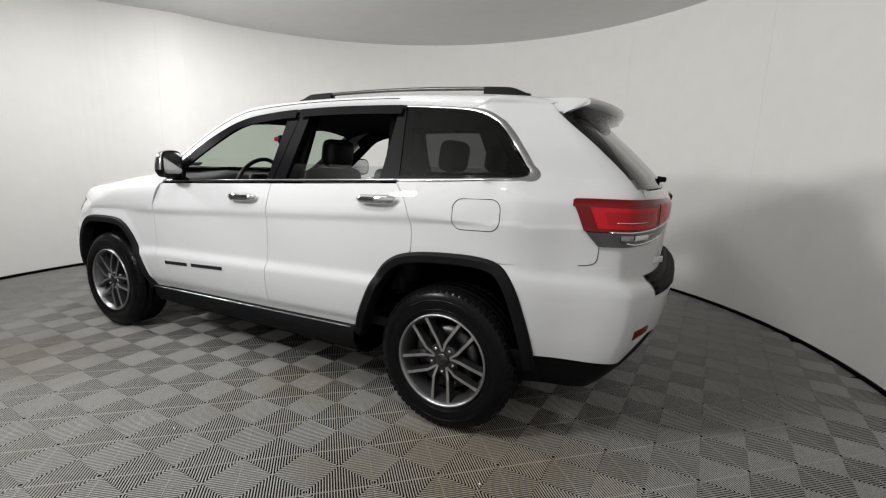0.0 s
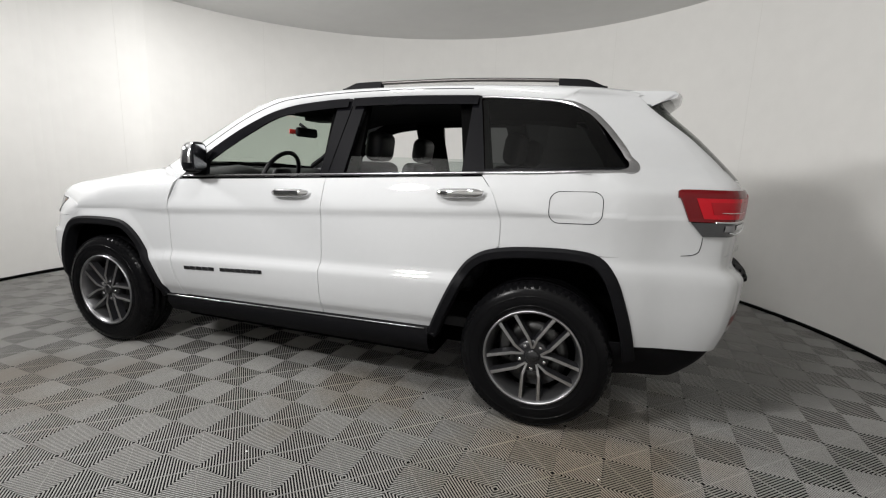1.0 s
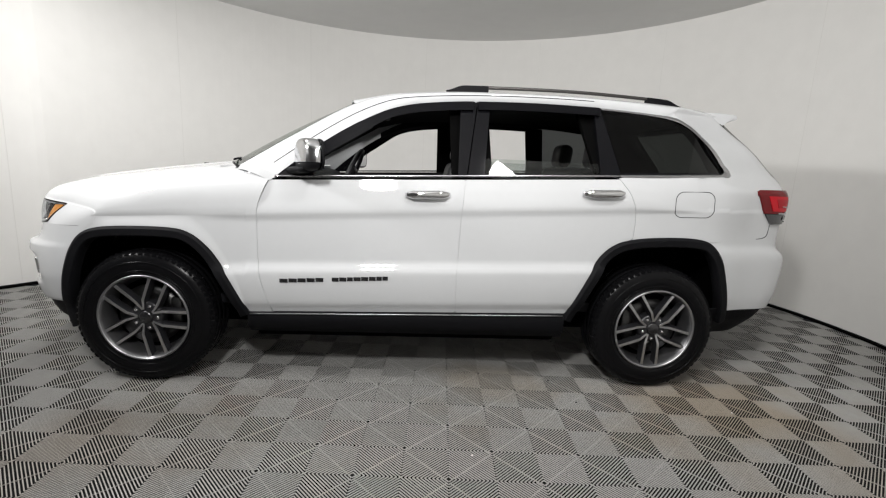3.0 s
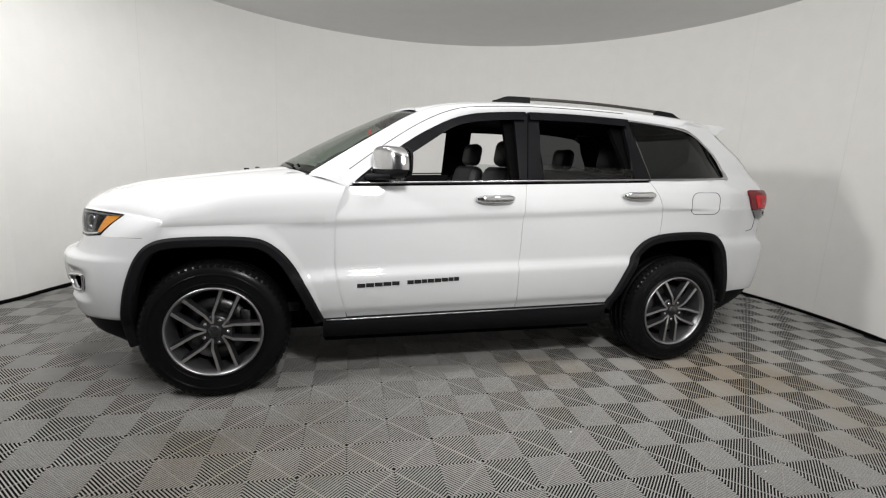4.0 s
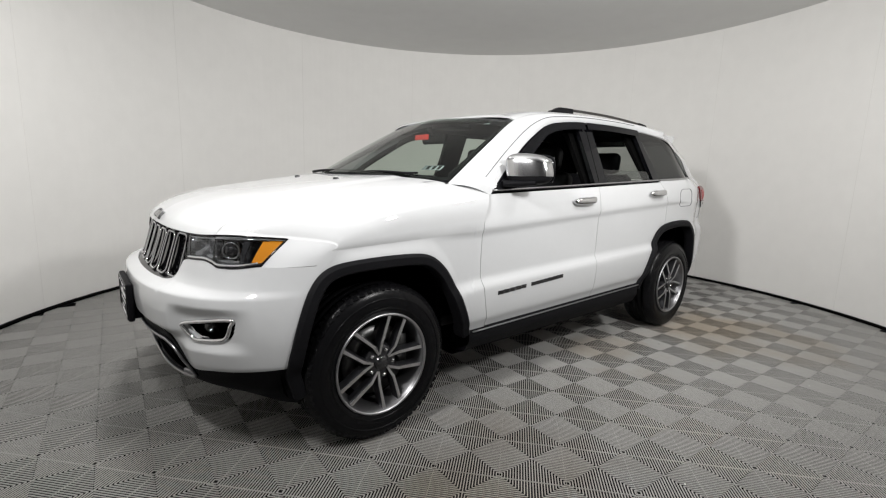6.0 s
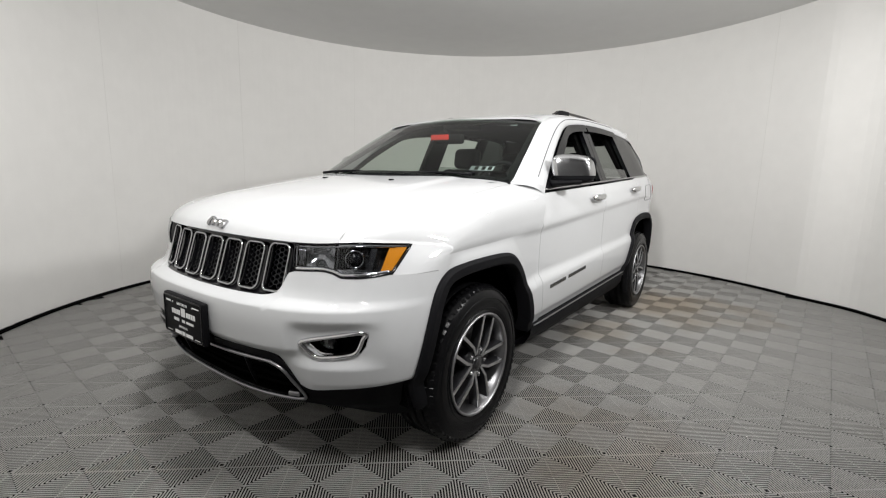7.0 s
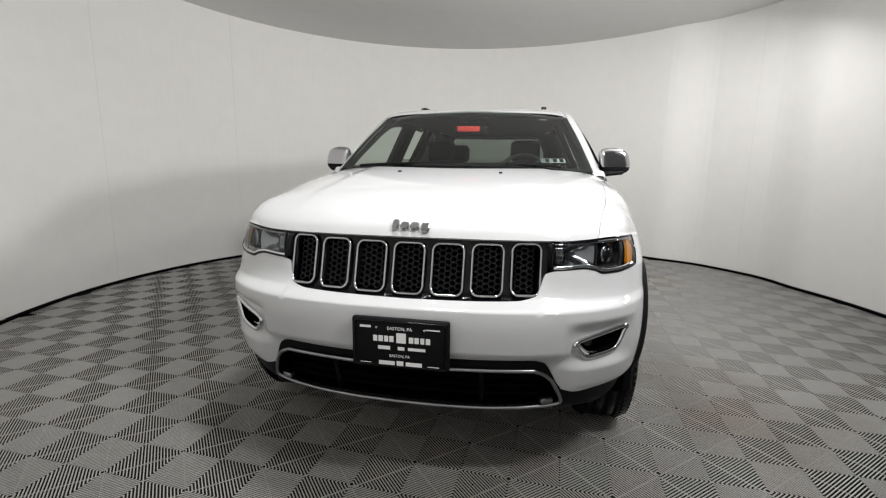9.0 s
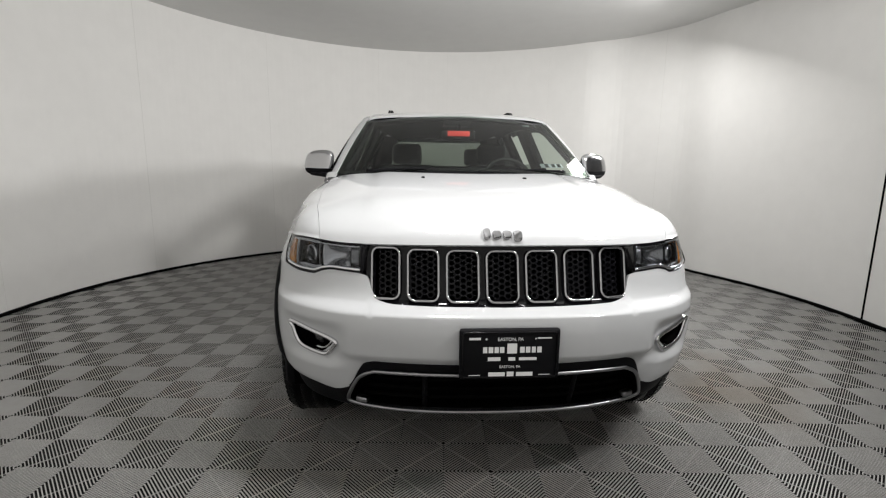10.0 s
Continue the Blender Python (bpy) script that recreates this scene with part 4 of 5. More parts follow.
def build_front():
    slots = [(y, w) for y, w in ((0, 0.117), (0.148, 0.117), (-0.148, 0.117), (0.294, 0.113), (-0.294, 0.113), (0.433, 0.103), (-0.433, 0.103))]
    z0, hgt = 0.871, 0.180

    def dz(y):
        return 0.024 * (y / 0.45) ** 2

    def slot_free(u, v):
        p = lerp(-0.515, 0.515, u), lerp(0.750, 0.985, v)
        z = p[1] + 0.010 * (p[0] / 0.5) ** 2
        return not any(abs(p[0] - y) < w / 2 - 0.004 and abs(z - z0 - dz(y) * 0.4) < hgt / 2 - 0.004 for y, w in slots)
    grille = part("grille", grid(lambda u, v: front_y(lerp(-0.515, 0.515, u), lerp(0.750, 0.985, v) + 0.010 * (lerp(-1, 1, u)) ** 2, -0.018), 206, 47, flip=True, keep=slot_free), GLOSS, car, "gloss black grille with seven chrome-framed slots", solid=0.008)
    part("grille_back", grid(lambda u, v: front_y(lerp(-0.52, 0.52, u), lerp(0.74, 0.99, v), -0.065), 20, 4), VOID, grille)
    part("nose_shelf", grid(lambda u, v: front_y(lerp(-0.53, 0.53, u), lerp(0.968, 0.99, v) + 0.010 * (lerp(-1, 1, u)) ** 2, lerp(-0.06, -0.004, v)), 40, 3), VOID, grille)
    for y, w in slots:
        ring = [(y + a, z0 + dz(y) * 0.4 + b) for a, b in rounded_rect(w, hgt, 0.026)]
        rail = [front_y(a, b, -0.006) for a, b in ring]
        part("slot_frame", tube(rail, 0.0056, 8, closed=True, up=(1, 0, 0)), FRAMECHROME, grille, "chrome slot frame")
        # honeycomb mesh
        vs, fs = [], []
        cw, ch = 0.029, 0.021
        for r in range(-6, 7):
            for c in range(-3, 4):
                cy, cz = c * cw * 0.76, (r + (0.5 if c % 2 else 0)) * ch
                if abs(cy) > w / 2 - 0.008 or abs(cz) > hgt / 2 - 0.008:
                    continue
                k0 = len(vs)
                for rr, o in ((0.52, -0.024), (0.37, -0.024), (0.33, -0.044)):
                    for k in range(6):
                        a = radians(60 * k)
                        vs.append(front_y(y + cy + cw * rr * math.cos(a), z0 + dz(y) * 0.4 + cz + ch * 1.12 * rr * math.sin(a), o))
                for k in range(6):
                    k2 = (k + 1) % 6
                    fs += [(k0 + k, k0 + k2, k0 + 6 + k2, k0 + 6 + k), (k0 + 6 + k, k0 + 6 + k2, k0 + 12 + k2, k0 + 12 + k)]
        part("slot_mesh", (vs, fs), NET, grille, smooth=False)
    # headlamps
    for s in (-1, 1):
        def lamp(u, v, out):
            return lamp_at(s * lerp(34.5, 67.6, u), v, out)
        flip = s > 0
        border = [lamp(k / 40, 0, 0) for k in range(41)] + [lamp(1, k / 8, 0) for k in range(1, 8)] + [lamp(1 - k / 40, 1, 0) for k in range(41)] + [lamp(0, 1 - k / 8, 0) for k in range(1, 8)]
        inner = [lamp(min(max((p_ / 1.0), 0), 1), q_, -0.06) for p_, q_ in [(k / 40, 0) for k in range(41)] + [(1, k / 8) for k in range(1, 8)] + [(1 - k / 40, 1) for k in range(41)] + [(0, 1 - k / 8) for k in range(1, 8)]]
        n = len(border)
        walls = (border + inner, [(k, (k + 1) % n, (k + 1) % n + n, k + n) for k in range(n)])
        unit = part("headlamp", join(walls, grid(lambda u, v: lamp(u, v, -0.06), 40, 6)), SMOKE, car, "clear headlamp with a dark bezel and amber corner")
        part("headlamp_lens", grid(lambda u, v: lamp(u, v, 0.002), 40, 10, flip=flip), LENS, unit)
        part("headlamp_trim", tube([lamp(u, 0.075, -0.004) for u in np.linspace(0.02, 0.95, 40)], 0.0075, 8), CHROME, unit)
        part("headlamp_trim", tube([lamp(u, 0.90, -0.008) for u in np.linspace(0.03, 0.90, 40)], 0.004, 6), FRAMECHROME, unit)
        part("headlamp_seal", tube(border, 0.0045, 6, closed=True), GLOSS, unit)
        part("headlamp_trim", tube([lamp(0.02, v, -0.01) for v in np.linspace(0.05, 0.95, 8)], 0.004, 6), CHROME, unit)
        part("amber_marker", grid(lambda u, v: lamp(lerp(0.865, 0.985, u), lerp(0.08, 0.90, v), -0.010), 16, 8, flip=flip), AMBER, unit, "amber corner marker", solid=0.01)
        # projector and reflector
        for u0, r, mat1 in ((0.60, 0.036, DIMCHROME),):
            c = lamp(u0, 0.5, -0.035)
            way = (lamp(u0, 0.5, 0.05) - c).normalized()
            turn = Vector((0, -1, 0)).rotation_difference(way).to_matrix().to_4x4()
            part("projector_ring", moved(revolve([(r * 1.05, 0.03), (r * 1.05, -0.004), (r * 0.95, -0.012), (r * 0.8, -0.004)], 28), Matrix.Translation(c) @ turn), mat1, unit)
            part("projector_lens", moved(revolve([(0.0, -0.02), (r * 0.4, -0.017), (r * 0.7, -0.008), (r * 0.82, 0.002)], 24), Matrix.Translation(c) @ turn), GLOSS, unit)
        part("reflector", grid(lambda u, v: lamp(lerp(0.12, 0.40, u), lerp(0.14, 0.88, v), -0.012 - 0.036 * math.sin(math.pi * u) * math.sin(math.pi * v)), 14, 10), DIMCHROME, unit)
        for k in range(6):
            part("reflector_rib", tube([lamp(0.05 + 0.011 * k, v, -0.014) for v in np.linspace(0.15, 0.85, 5)], 0.0025, 5), DIMCHROME, unit)
        part("lamp_divider", grid(lambda u, v: lamp(0.435 + 0.05 * u, v, -0.012 - 0.03 * u), 3, 6), SMOKE, unit, solid=0.006)
        part("lamp_divider", grid(lambda u, v: lamp(0.73 + 0.05 * u, v, -0.012), 3, 6), SMOKE, unit, solid=0.006)
        part("lamp_blade", grid(lambda u, v: lamp(lerp(0.42, 0.78, u), lerp(0.10, 0.24 - 0.1 * abs(u - 0.5), v), -0.014), 12, 3), DIMCHROME, unit, solid=0.006)
    # nose emblem as plain chrome blocks
    proud = Vector((-0.78, 0, 0.62))
    for y, w, h, q in ((0.059, 0.026, 0.034, 0.026), (0.022, 0.034, 0.023, 0.022), (-0.017, 0.034, 0.023, 0.022), (-0.058, 0.034, 0.028, 0.020)):
        rim = rounded_rect(w, h, 0.010, 5)
        k_ = len(rim)
        rings = [[hood_at(q + b_ * f, y + a_ * f) + proud * o for a_, b_ in rim] for f, o in ((1.0, -0.008), (1.0, 0.010), (0.86, 0.0135))]
        flat = [p for ring in rings for p in ring]
        sides = [(i * k_ + j, i * k_ + (j + 1) % k_, i * k_ + k_ + (j + 1) % k_, i * k_ + k_ + j) for i in range(2) for j in range(k_)]
        part("nose_emblem", (flat, sides + [tuple(range(2 * k_, 3 * k_))]), FRAMECHROME, car, "chrome nose emblem", smooth=False)
    # washer nozzles
    for y in (-0.277, 0.277):
        part("washer_nozzle", moved(box(0, 0, 0, 0.03, 0.018, 0.012, 0.004), Matrix.Translation(hood_at(0.84, y, 0.008))), BLACK, car)
    # dealer's plate
    holder = part("plate_holder", box(-2.350, -0.006, 0.6265, 0.026, 0.352, 0.182, 0.008), BLACK, car, "black dealer plate with white print")
    part("plate_block", box(-2.322, -0.006, 0.58, 0.05, 0.26, 0.09, 0.01), BLACK, holder)
    face_x = -2.3634
    edge_pts = [Vector((face_x, -0.006 + a, 0.6265 + b)) for a, b in rounded_rect(0.33, 0.162, 0.008, 4)]
    part("plate_frame", tube(edge_pts, 0.004, 6, closed=True, up=(1, 0, 0)), GLOSS, holder)

    def flat_bar(y, z, w, h, mat=PRINT):
        return part("print_bar", box(face_x - 0.001, y, z, 0.0015, w, h), mat, holder, smooth=False)
    for text, z, size in (("EASTON, PA", 0.683, 0.0165), ("EASTON, PA", 0.583, 0.0135)):
        cu = bpy.data.curves.new("plate_text", "FONT")
        cu.body, cu.size, cu.align_x, cu.align_y, cu.extrude = text, size, "CENTER", "CENTER", 0.0006
        ob = new("plate_text", cu)
        ob.data.materials.append(PRINT)
        dg = bpy.context.evaluated_depsgraph_get()
        me = bpy.data.meshes.new_from_object(ob.evaluated_get(dg))
        bpy.data.objects.remove(ob)
        ob = new("plate_text", me)
        ob.parent = holder
        ob.matrix_basis = Matrix.Translation((face_x - 0.001, -0.006, z)) @ Matrix(((0, 0, -1, 0), (-1, 0, 0, 0), (0, 1, 0, 0), (0, 0, 0, 1)))
    # dealer and maker names as bars
    for y, w in ((0.082, 0.016), (0.062, 0.018), (0.042, 0.016), (0.023, 0.017), (-0.048, 0.018), (-0.068, 0.017), (-0.088, 0.015), (-0.108, 0.017)):
        flat_bar(y, 0.645, w * 0.9, 0.021)
    part("print_bar", box(face_x - 0.001, -0.012, 0.650, 0.0015, 0.034, 0.036, 0.0), PRINT, holder, smooth=False)
    for y, z, w, h in ((0.05, 0.612, 0.044, 0.013), (-0.012, 0.612, 0.024, 0.012), (-0.068, 0.612, 0.062, 0.010), (0.118, 0.686, 0.04, 0.008), (-0.125, 0.687, 0.05, 0.004), (0.04, 0.556, 0.058, 0.014), (-0.008, 0.556, 0.024, 0.018), (-0.058, 0.556, 0.058, 0.014), (0.118, 0.553, 0.04, 0.002), (-0.128, 0.553, 0.04, 0.002)):
        flat_bar(y, z, w, h)
    for y in (0.078, -0.095):
        part("plate_screw", moved(revolve([(0, -0.004), (0.004, -0.003), (0.005, 0.0)], 10), Matrix.Translation((face_x, y, 0.684)) @ pose(0, 0, 0, 0, 0, -90)), CHROME, holder)
    # wipers
    for y0, y1 in ((0.60, 0.02), (-0.05, -0.60)):
        a, b = Vector((-1.115 if abs(y0) > 0.3 else -1.165, y0, 1.247)), Vector((-1.15 if abs(y1) < 0.3 else -1.07, y1, 1.255))
        arm = part("wiper", tube([a.lerp(b, k / 12) + Vector((0, 0, 0.012 * math.sin(math.pi * k / 12))) for k in range(13)], lambda t: 0.010 - 0.004 * t, 6), BLACK, car)
        part("wiper_blade", tube([a.lerp(b, 0.1 + 0.9 * k / 12) + Vector((0.03, 0, 0.006)) for k in range(13)], 0.006, 5), GLOSS, arm)


def build_rear():
    # tail lamps: red upper, clear lower, wrapped round the corner
    lo = crv((14, 1.126), (25, 1.112), (38, 1.094), (50, 1.088), (66, 1.088))
    hi = crv((14, 1.205), (16, 1.220), (20, 1.224), (40, 1.227), (60, 1.227), (64.8, 1.225), (65.8, 1.216), (66.4, 1.194))
    for s in (-1, 1):
        def lens(u, v, o):
            a = lerp(14, lerp(64.0, 66.4, v), u)
            return rear_at(s * a, lerp(lo(a), hi(a), v), o)
        flip = s < 0
        unit = part("tail_lamp", grid(lambda u, v: lens(u, v, 0.012), 60, 12, flip=flip), REDDARK, car, "red tail lamp with a clear reversing strip", solid=0.014)
        for u0, u1, v0, v1 in ((0.45, 0.962, 0.10, 0.74), (0.03, 0.38, 0.10, 0.84)):
            core = part("tail_lamp_core", grid(lambda u, v: lens(lerp(u0, u1, u), lerp(v0, v1, v), 0.0145), 24, 8, flip=flip), REDLENS, unit, "bright red lens", solid=0.003)
            if u0 > 0.1:
                part("tail_lamp_window", grid(lambda u, v: lens(lerp(u0 + 0.05, u1 - 0.03, u), lerp(v0 + 0.14, v1 - 0.12, v), 0.0162), 20, 6, flip=flip), REDMID, core, "darker red inner lens", solid=0.002)
        # highlight on the red lens, modelled as a thin silver bar
        part("tail_lamp_gleam", tube([lens(u, 0.30, 0.0175) for u in np.linspace(0.60, 0.90, 12)], 0.0014, 5), SILVER, unit)
        low = crv((18, 1.092), (35, 1.040), (48, 1.026), (64, 1.022))
        def strip(u, v):
            a = lerp(18, lerp(61.9, 63.7, v), u)
            return rear_at(s * a, lerp(low(a), lo(a) - 0.004, v), 0.010)
        part("reversing_lens", grid(strip, 24, 5, flip=flip), REVERSE, unit, "clear grey reversing lens", solid=0.01)
        part("reversing_reflector", grid(lambda u, v: rear_at(s * lerp(36, 58, u), lerp(low(lerp(36, 58, u)) + 0.024, lo(lerp(36, 58, u)) - 0.014, v), 0.0115 + 0.002 * math.sin(math.pi * v)), 16, 6, flip=flip), DIMCHROME, unit)
        part("reversing_reflector", grid(lambda u, v: rear_at(s * lerp(42, 52, u), lerp(1.052, 1.074, v), 0.0140 + 0.002 * math.sin(math.pi * v)), 8, 4, flip=flip), SILVER, unit)
        part("reversing_blade", tube([rear_at(s * a, low(a) + 0.008 + 0.012 * smooth01((a - 50) / 8), 0.0125) for a in np.linspace(30, 56, 20)], 0.0035, 6), SILVER, unit)
        part("tail_lamp_seam", tube([lens(u, 0.0, 0.012) for u in np.linspace(0.05, 0.93, 30)], 0.004, 6), CHROME, unit)
        # bumper reflector
        part("bumper_reflector", grid(lambda u, v: rear_at(s * lerp(39, 53.6, u), lerp(0.622 - 0.037 * u, 0.654 - 0.019 * u, v), 0.004), 8, 4, flip=flip), REDDARK, car, "red bumper reflector", solid=0.008)
    # spoiler
    def blade(u, v):
        t = lerp(-1, 1, u)
        crown = 1.679 + 0.014 * (1 - abs(t) ** 2.3) ** (1 / 2.3)
        tip, root, lead = 2.10 - 0.08 * t * t, 2.0 - 0.106 * t * t, 1.93 - 0.13 * t * t
        prof = ((lead, crown + 0.003), (lerp(lead, tip, 0.6), crown + 0.003), (tip - 0.02, crown - 0.002), (tip, crown - 0.012), (tip - 0.004, crown - 0.030), (lerp(tip, root, 0.6), lerp(crown - 0.032, 1.608, 0.55)), (root, 1.600))
        k = v * 6
        i = min(int(k), 5)
        x, z = lerp(prof[i][0], prof[i + 1][0], k - i), lerp(prof[i][1], prof[i + 1][1], k - i)
        return Vector((x, t * lerp(0.578, 0.612, smooth01(v * 6 - 4.5)), z))
    skin = grid(blade, 40, 24, flip=True)
    ends = [[blade(u, k / 24) for k in range(25)] for u in (0, 1)]
    part("spoiler", join(skin, *[(e, [tuple(range(25))]) for e in ends]), PAINT, car, "white roof spoiler")
    part("spoiler_underside", grid(lambda u, v: blade(lerp(0.02, 0.98, u), lerp(0.76, 0.99, v)) + Vector((0.003, 0, -0.003)), 30, 5), SMOKE, car, "dark gloss underside of the spoiler")
    part("rear_wiper", tube([rear_at(lerp(2, 28, k / 10), 1.31, 0.02) for k in range(11)], 0.006, 6), BLACK, car)
    part("rear_wiper_hub", moved(revolve([(0.0, -0.03), (0.014, -0.025), (0.018, 0.02)], 16), Matrix.Translation(rear_at(2, 1.305, 0.02)) @ pose(0, 0, 0, 0, 0, 90)), BLACK, car)
    part("tailgate_badge", moved(box(0, 0, 0, 0.006, 0.11, 0.03, 0.002), Matrix.Translation(rear_at(-26, 0.93, 0.006)) @ pose(0, 0, 0, 0, 0, -26)), CHROME, car)
    part("tailgate_handle", grid(lambda u, v: rear_at(lerp(-18, 18, u), lerp(1.17, 1.20, v), 0.014), 12, 3), CHROME, car, solid=0.014)


build_sides()
build_front()
build_rear()

# ---------------------------------------------------------------- the car: wheels


def build_wheel(cx, phase):
    """Driver's side wheel: outer face towards -y. phase: degrees of the first spoke pair, clockwise from the top."""
    R = 0.374
    prof = [(0.225, 0.10), (0.245, 0.122), (0.29, 0.130), (0.33, 0.126), (0.356, 0.112), (0.369, 0.098), (0.3735, 0.075), (0.374, 0.058)]
    section = [(r, y) for r, y in prof] + [(0.366, 0.056), (0.366, 0.047), (0.374, 0.045), (0.3745, 0.008), (0.366, 0.006), (0.366, -0.006), (0.3745, -0.008), (0.374, -0.045), (0.366, -0.047), (0.366, -0.056)] + [(r, -y) for r, y in prof[::-1]]
    vs, fs = revolve(section, 120)
    tyre_m = Matrix.Translation((cx, -0.812, 0.3745))
    wheel = part("wheel", moved(revolve([(0.205, 0.10), (0.212, -0.06), (0.228, -0.095), (0.236, -0.112), (0.243, -0.118), (0.2435, -0.126), (0.238, -0.130), (0.2325, -0.126), (0.225, -0.105), (0.212, -0.07), (0.2, 0.0)], 96), tyre_m), BARREL, car, "five-pair spoked alloy wheel with machined faces")
    part("rim_lip", moved(revolve([(0.2445, -0.122), (0.2442, -0.128), (0.240, -0.1315), (0.234, -0.1295), (0.232, -0.125)], 96), tyre_m), LIP, wheel)
    part("tyre", moved((vs, fs), tyre_m), RUBBER, wheel, "black road tyre")
    # shoulder blocks of the tread
    bv, bf = [], []
    for k in range(64):
        a = 2 * math.pi * k / 64
        for sy in (-1, 1):
            g = box(0, 0, 0, 0.024, 0.048, 0.012, 0.0015, 1)
            m = Matrix.Rotation(-a, 4, "Y") @ Matrix.Translation((0, sy * 0.094, R - 0.0118)) @ Matrix.Rotation(-sy * radians(27), 4, "X") @ Matrix.Rotation(radians(8) * sy, 4, "Z")
            g = moved(g, m)
            o = len(bv)
            bv += [v * 1.0 for v in g[0]]
            bf += [tuple(i + o for i in f) for f in g[1]]
    tagged(part("tread_block", moved((bv, bf), tyre_m), RUBBER, wheel, smooth=False), kind="stuff")
    for r0, y0 in ((0.315, -0.1305), (0.268, -0.1285)):
        part("tyre_rib", moved(revolve([(r0 - 0.003, y0 + 0.003), (r0, y0 - 0.0012), (r0 + 0.003, y0 + 0.003)], 96), tyre_m), RUBBER, wheel)
    # spokes: five pairs of bent bars
    hub = Matrix.Translation((cx, -0.93, 0.3745))
    for k in range(5):
        phi = radians(phase + 72 * k)
        ax, per = Vector((math.sin(phi), 0, math.cos(phi))), Vector((math.cos(phi), 0, -math.sin(phi)))
        for s in (-1, 1):
            end = radians(phase + 72 * k + s * 36)
            knee = ax * 0.092 + per * (s * 0.040)
            root = Vector((math.sin(end), 0, math.cos(end))) * 0.046 - per * (s * 0.003)
            tip = ax * 0.236 + per * (s * 0.046)
            pts = [root, root.lerp(knee, 0.5), knee, knee.lerp(tip, 0.35), knee.lerp(tip, 0.7), tip]
            deep = (0.012, 0.008, 0.002, 0.002, 0.003, 0.004)
            wide = (0.0045, 0.0055, 0.0065, 0.0068, 0.0072, 0.009)

            def bar(k2, rl, top, base, grow):
                d = (rl[min(k2 + 1, 5)] - rl[max(k2 - 1, 0)]).normalized()
                w = Vector((-d.z, 0, d.x)) * (wide[k2] + grow)
                wb = Vector((-d.z, 0, d.x)) * (wide[k2] * 1.5 + 0.006)
                p = rl[k2]
                yt, yb = deep[k2] + top, base
                return [p - wb + Vector((0, yb, 0)), p - w + Vector((0, yt, 0)), p + w + Vector((0, yt, 0)), p + wb + Vector((0, yb, 0))]
            m = hub
            part("spoke", moved(sweep(pts, lambda q, rl: bar(q, rl, 0.004, 0.045, 0.0015)), m), POCKET, wheel, bevel=0.0015)
            part("spoke_face", moved(sweep(pts, lambda q, rl: [v for v in (lambda b: [b[1] + Vector((0, 0.006, 0)), b[1], b[2], b[2] + Vector((0, 0.006, 0))])(bar(q, rl, 0.0, 0.045, 0.0))]), m), MACHINED, wheel, smooth=False)
        lug = ax * 0.0635
        part("lug_nut", moved(revolve([(0.0, -0.004), (0.007, -0.003), (0.0095, 0.002), (0.0105, 0.03)], 12), hub @ Matrix.Translation(lug + Vector((0, 0.012, 0)))), CHROME, wheel)
    part("hub", moved(revolve([(0.0, 0.016), (0.05, 0.018), (0.078, 0.022), (0.085, 0.03), (0.09, 0.08)], 40), hub), POCKET, wheel)
    part("centre_cap", moved(revolve([(0.0, 0.002), (0.028, 0.004), (0.034, 0.008), (0.036, 0.02)], 32), hub), BADGE, wheel)
    part("brake_disc", moved(revolve([(0.06, 0.085), (0.09, 0.08), (0.095, 0.07), (0.17, 0.07), (0.17, 0.09)], 60), hub), STEEL, wheel)
    part("brake_caliper", moved(box(0.0, 0.085, 0.0, 0.06, 0.06, 0.15, 0.012), hub @ Matrix.Translation((0.145 if cx < 0 else -0.145, 0, 0.03))), STEEL, wheel)
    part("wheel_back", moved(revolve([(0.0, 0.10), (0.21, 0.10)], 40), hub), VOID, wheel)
    return wheel


def mirror_wheel(wheel):
    for o in [wheel] + list(wheel.children):
        me = o.data.copy()
        for v in me.vertices:
            v.co.y = -v.co.y
        me.flip_normals()
        ob = new(o.name.split(".")[0], me)
        ob.parent = car if o is wheel else twin
        if o is wheel:
            twin = ob
        for md in o.modifiers:
            b = ob.modifiers.new("edge", "BEVEL")
            b.width, b.segments, b.limit_method, b.angle_limit = md.width, 2, "ANGLE", md.angle_limit
        for key in ("label", "kind"):
            if key in o:
                ob[key] = o[key]


for wheel_x, wheel_phase in ((-1.4575, 21), (1.4575, 180)):
    mirror_wheel(build_wheel(wheel_x, wheel_phase))

# ---------------------------------------------------------------- the car: underside and cabin


def seat(x, y, wide, rear=False):
    """Cushion, back and headrest as padded boxes."""
    c = box(x - 0.26, y, 0.66, 0.54, wide, 0.16, 0.05, 3)
    b = box(0, 0, 0, 0.14, wide, 0.66, 0.055, 3)
    b = ([Vector((v.x * (1 - 0.25 * (v.z + 0.33)), v.y * (1 - 0.12 * max(0, v.z)), v.z)) for v in b[0]], b[1])
    b = moved(b, pose(x + 0.06, y, 0.98, 0, 14, 0))
    ob = part("rear_seat" if rear else "front_seat", join(c, b), LEATHER, car, "black leather seat")
    heads = (0,) if not rear else (-0.36, 0.36)
    for dy in heads:
        h = box(0, 0, 0, 0.11, 0.26, 0.185, 0.05, 3)
        part("headrest", moved(h, pose(x + (0.155 if not rear else 0.16), y + dy, 1.398, 0, 8, 0)), LEATHER, ob)
        for k in (-0.05, 0.05):
            part("headrest_post", tube([Vector((x + 0.13, y + dy + k, 1.25)), Vector((x + 0.15, y + dy + k, 1.34))], 0.007, 6), SATIN, ob)


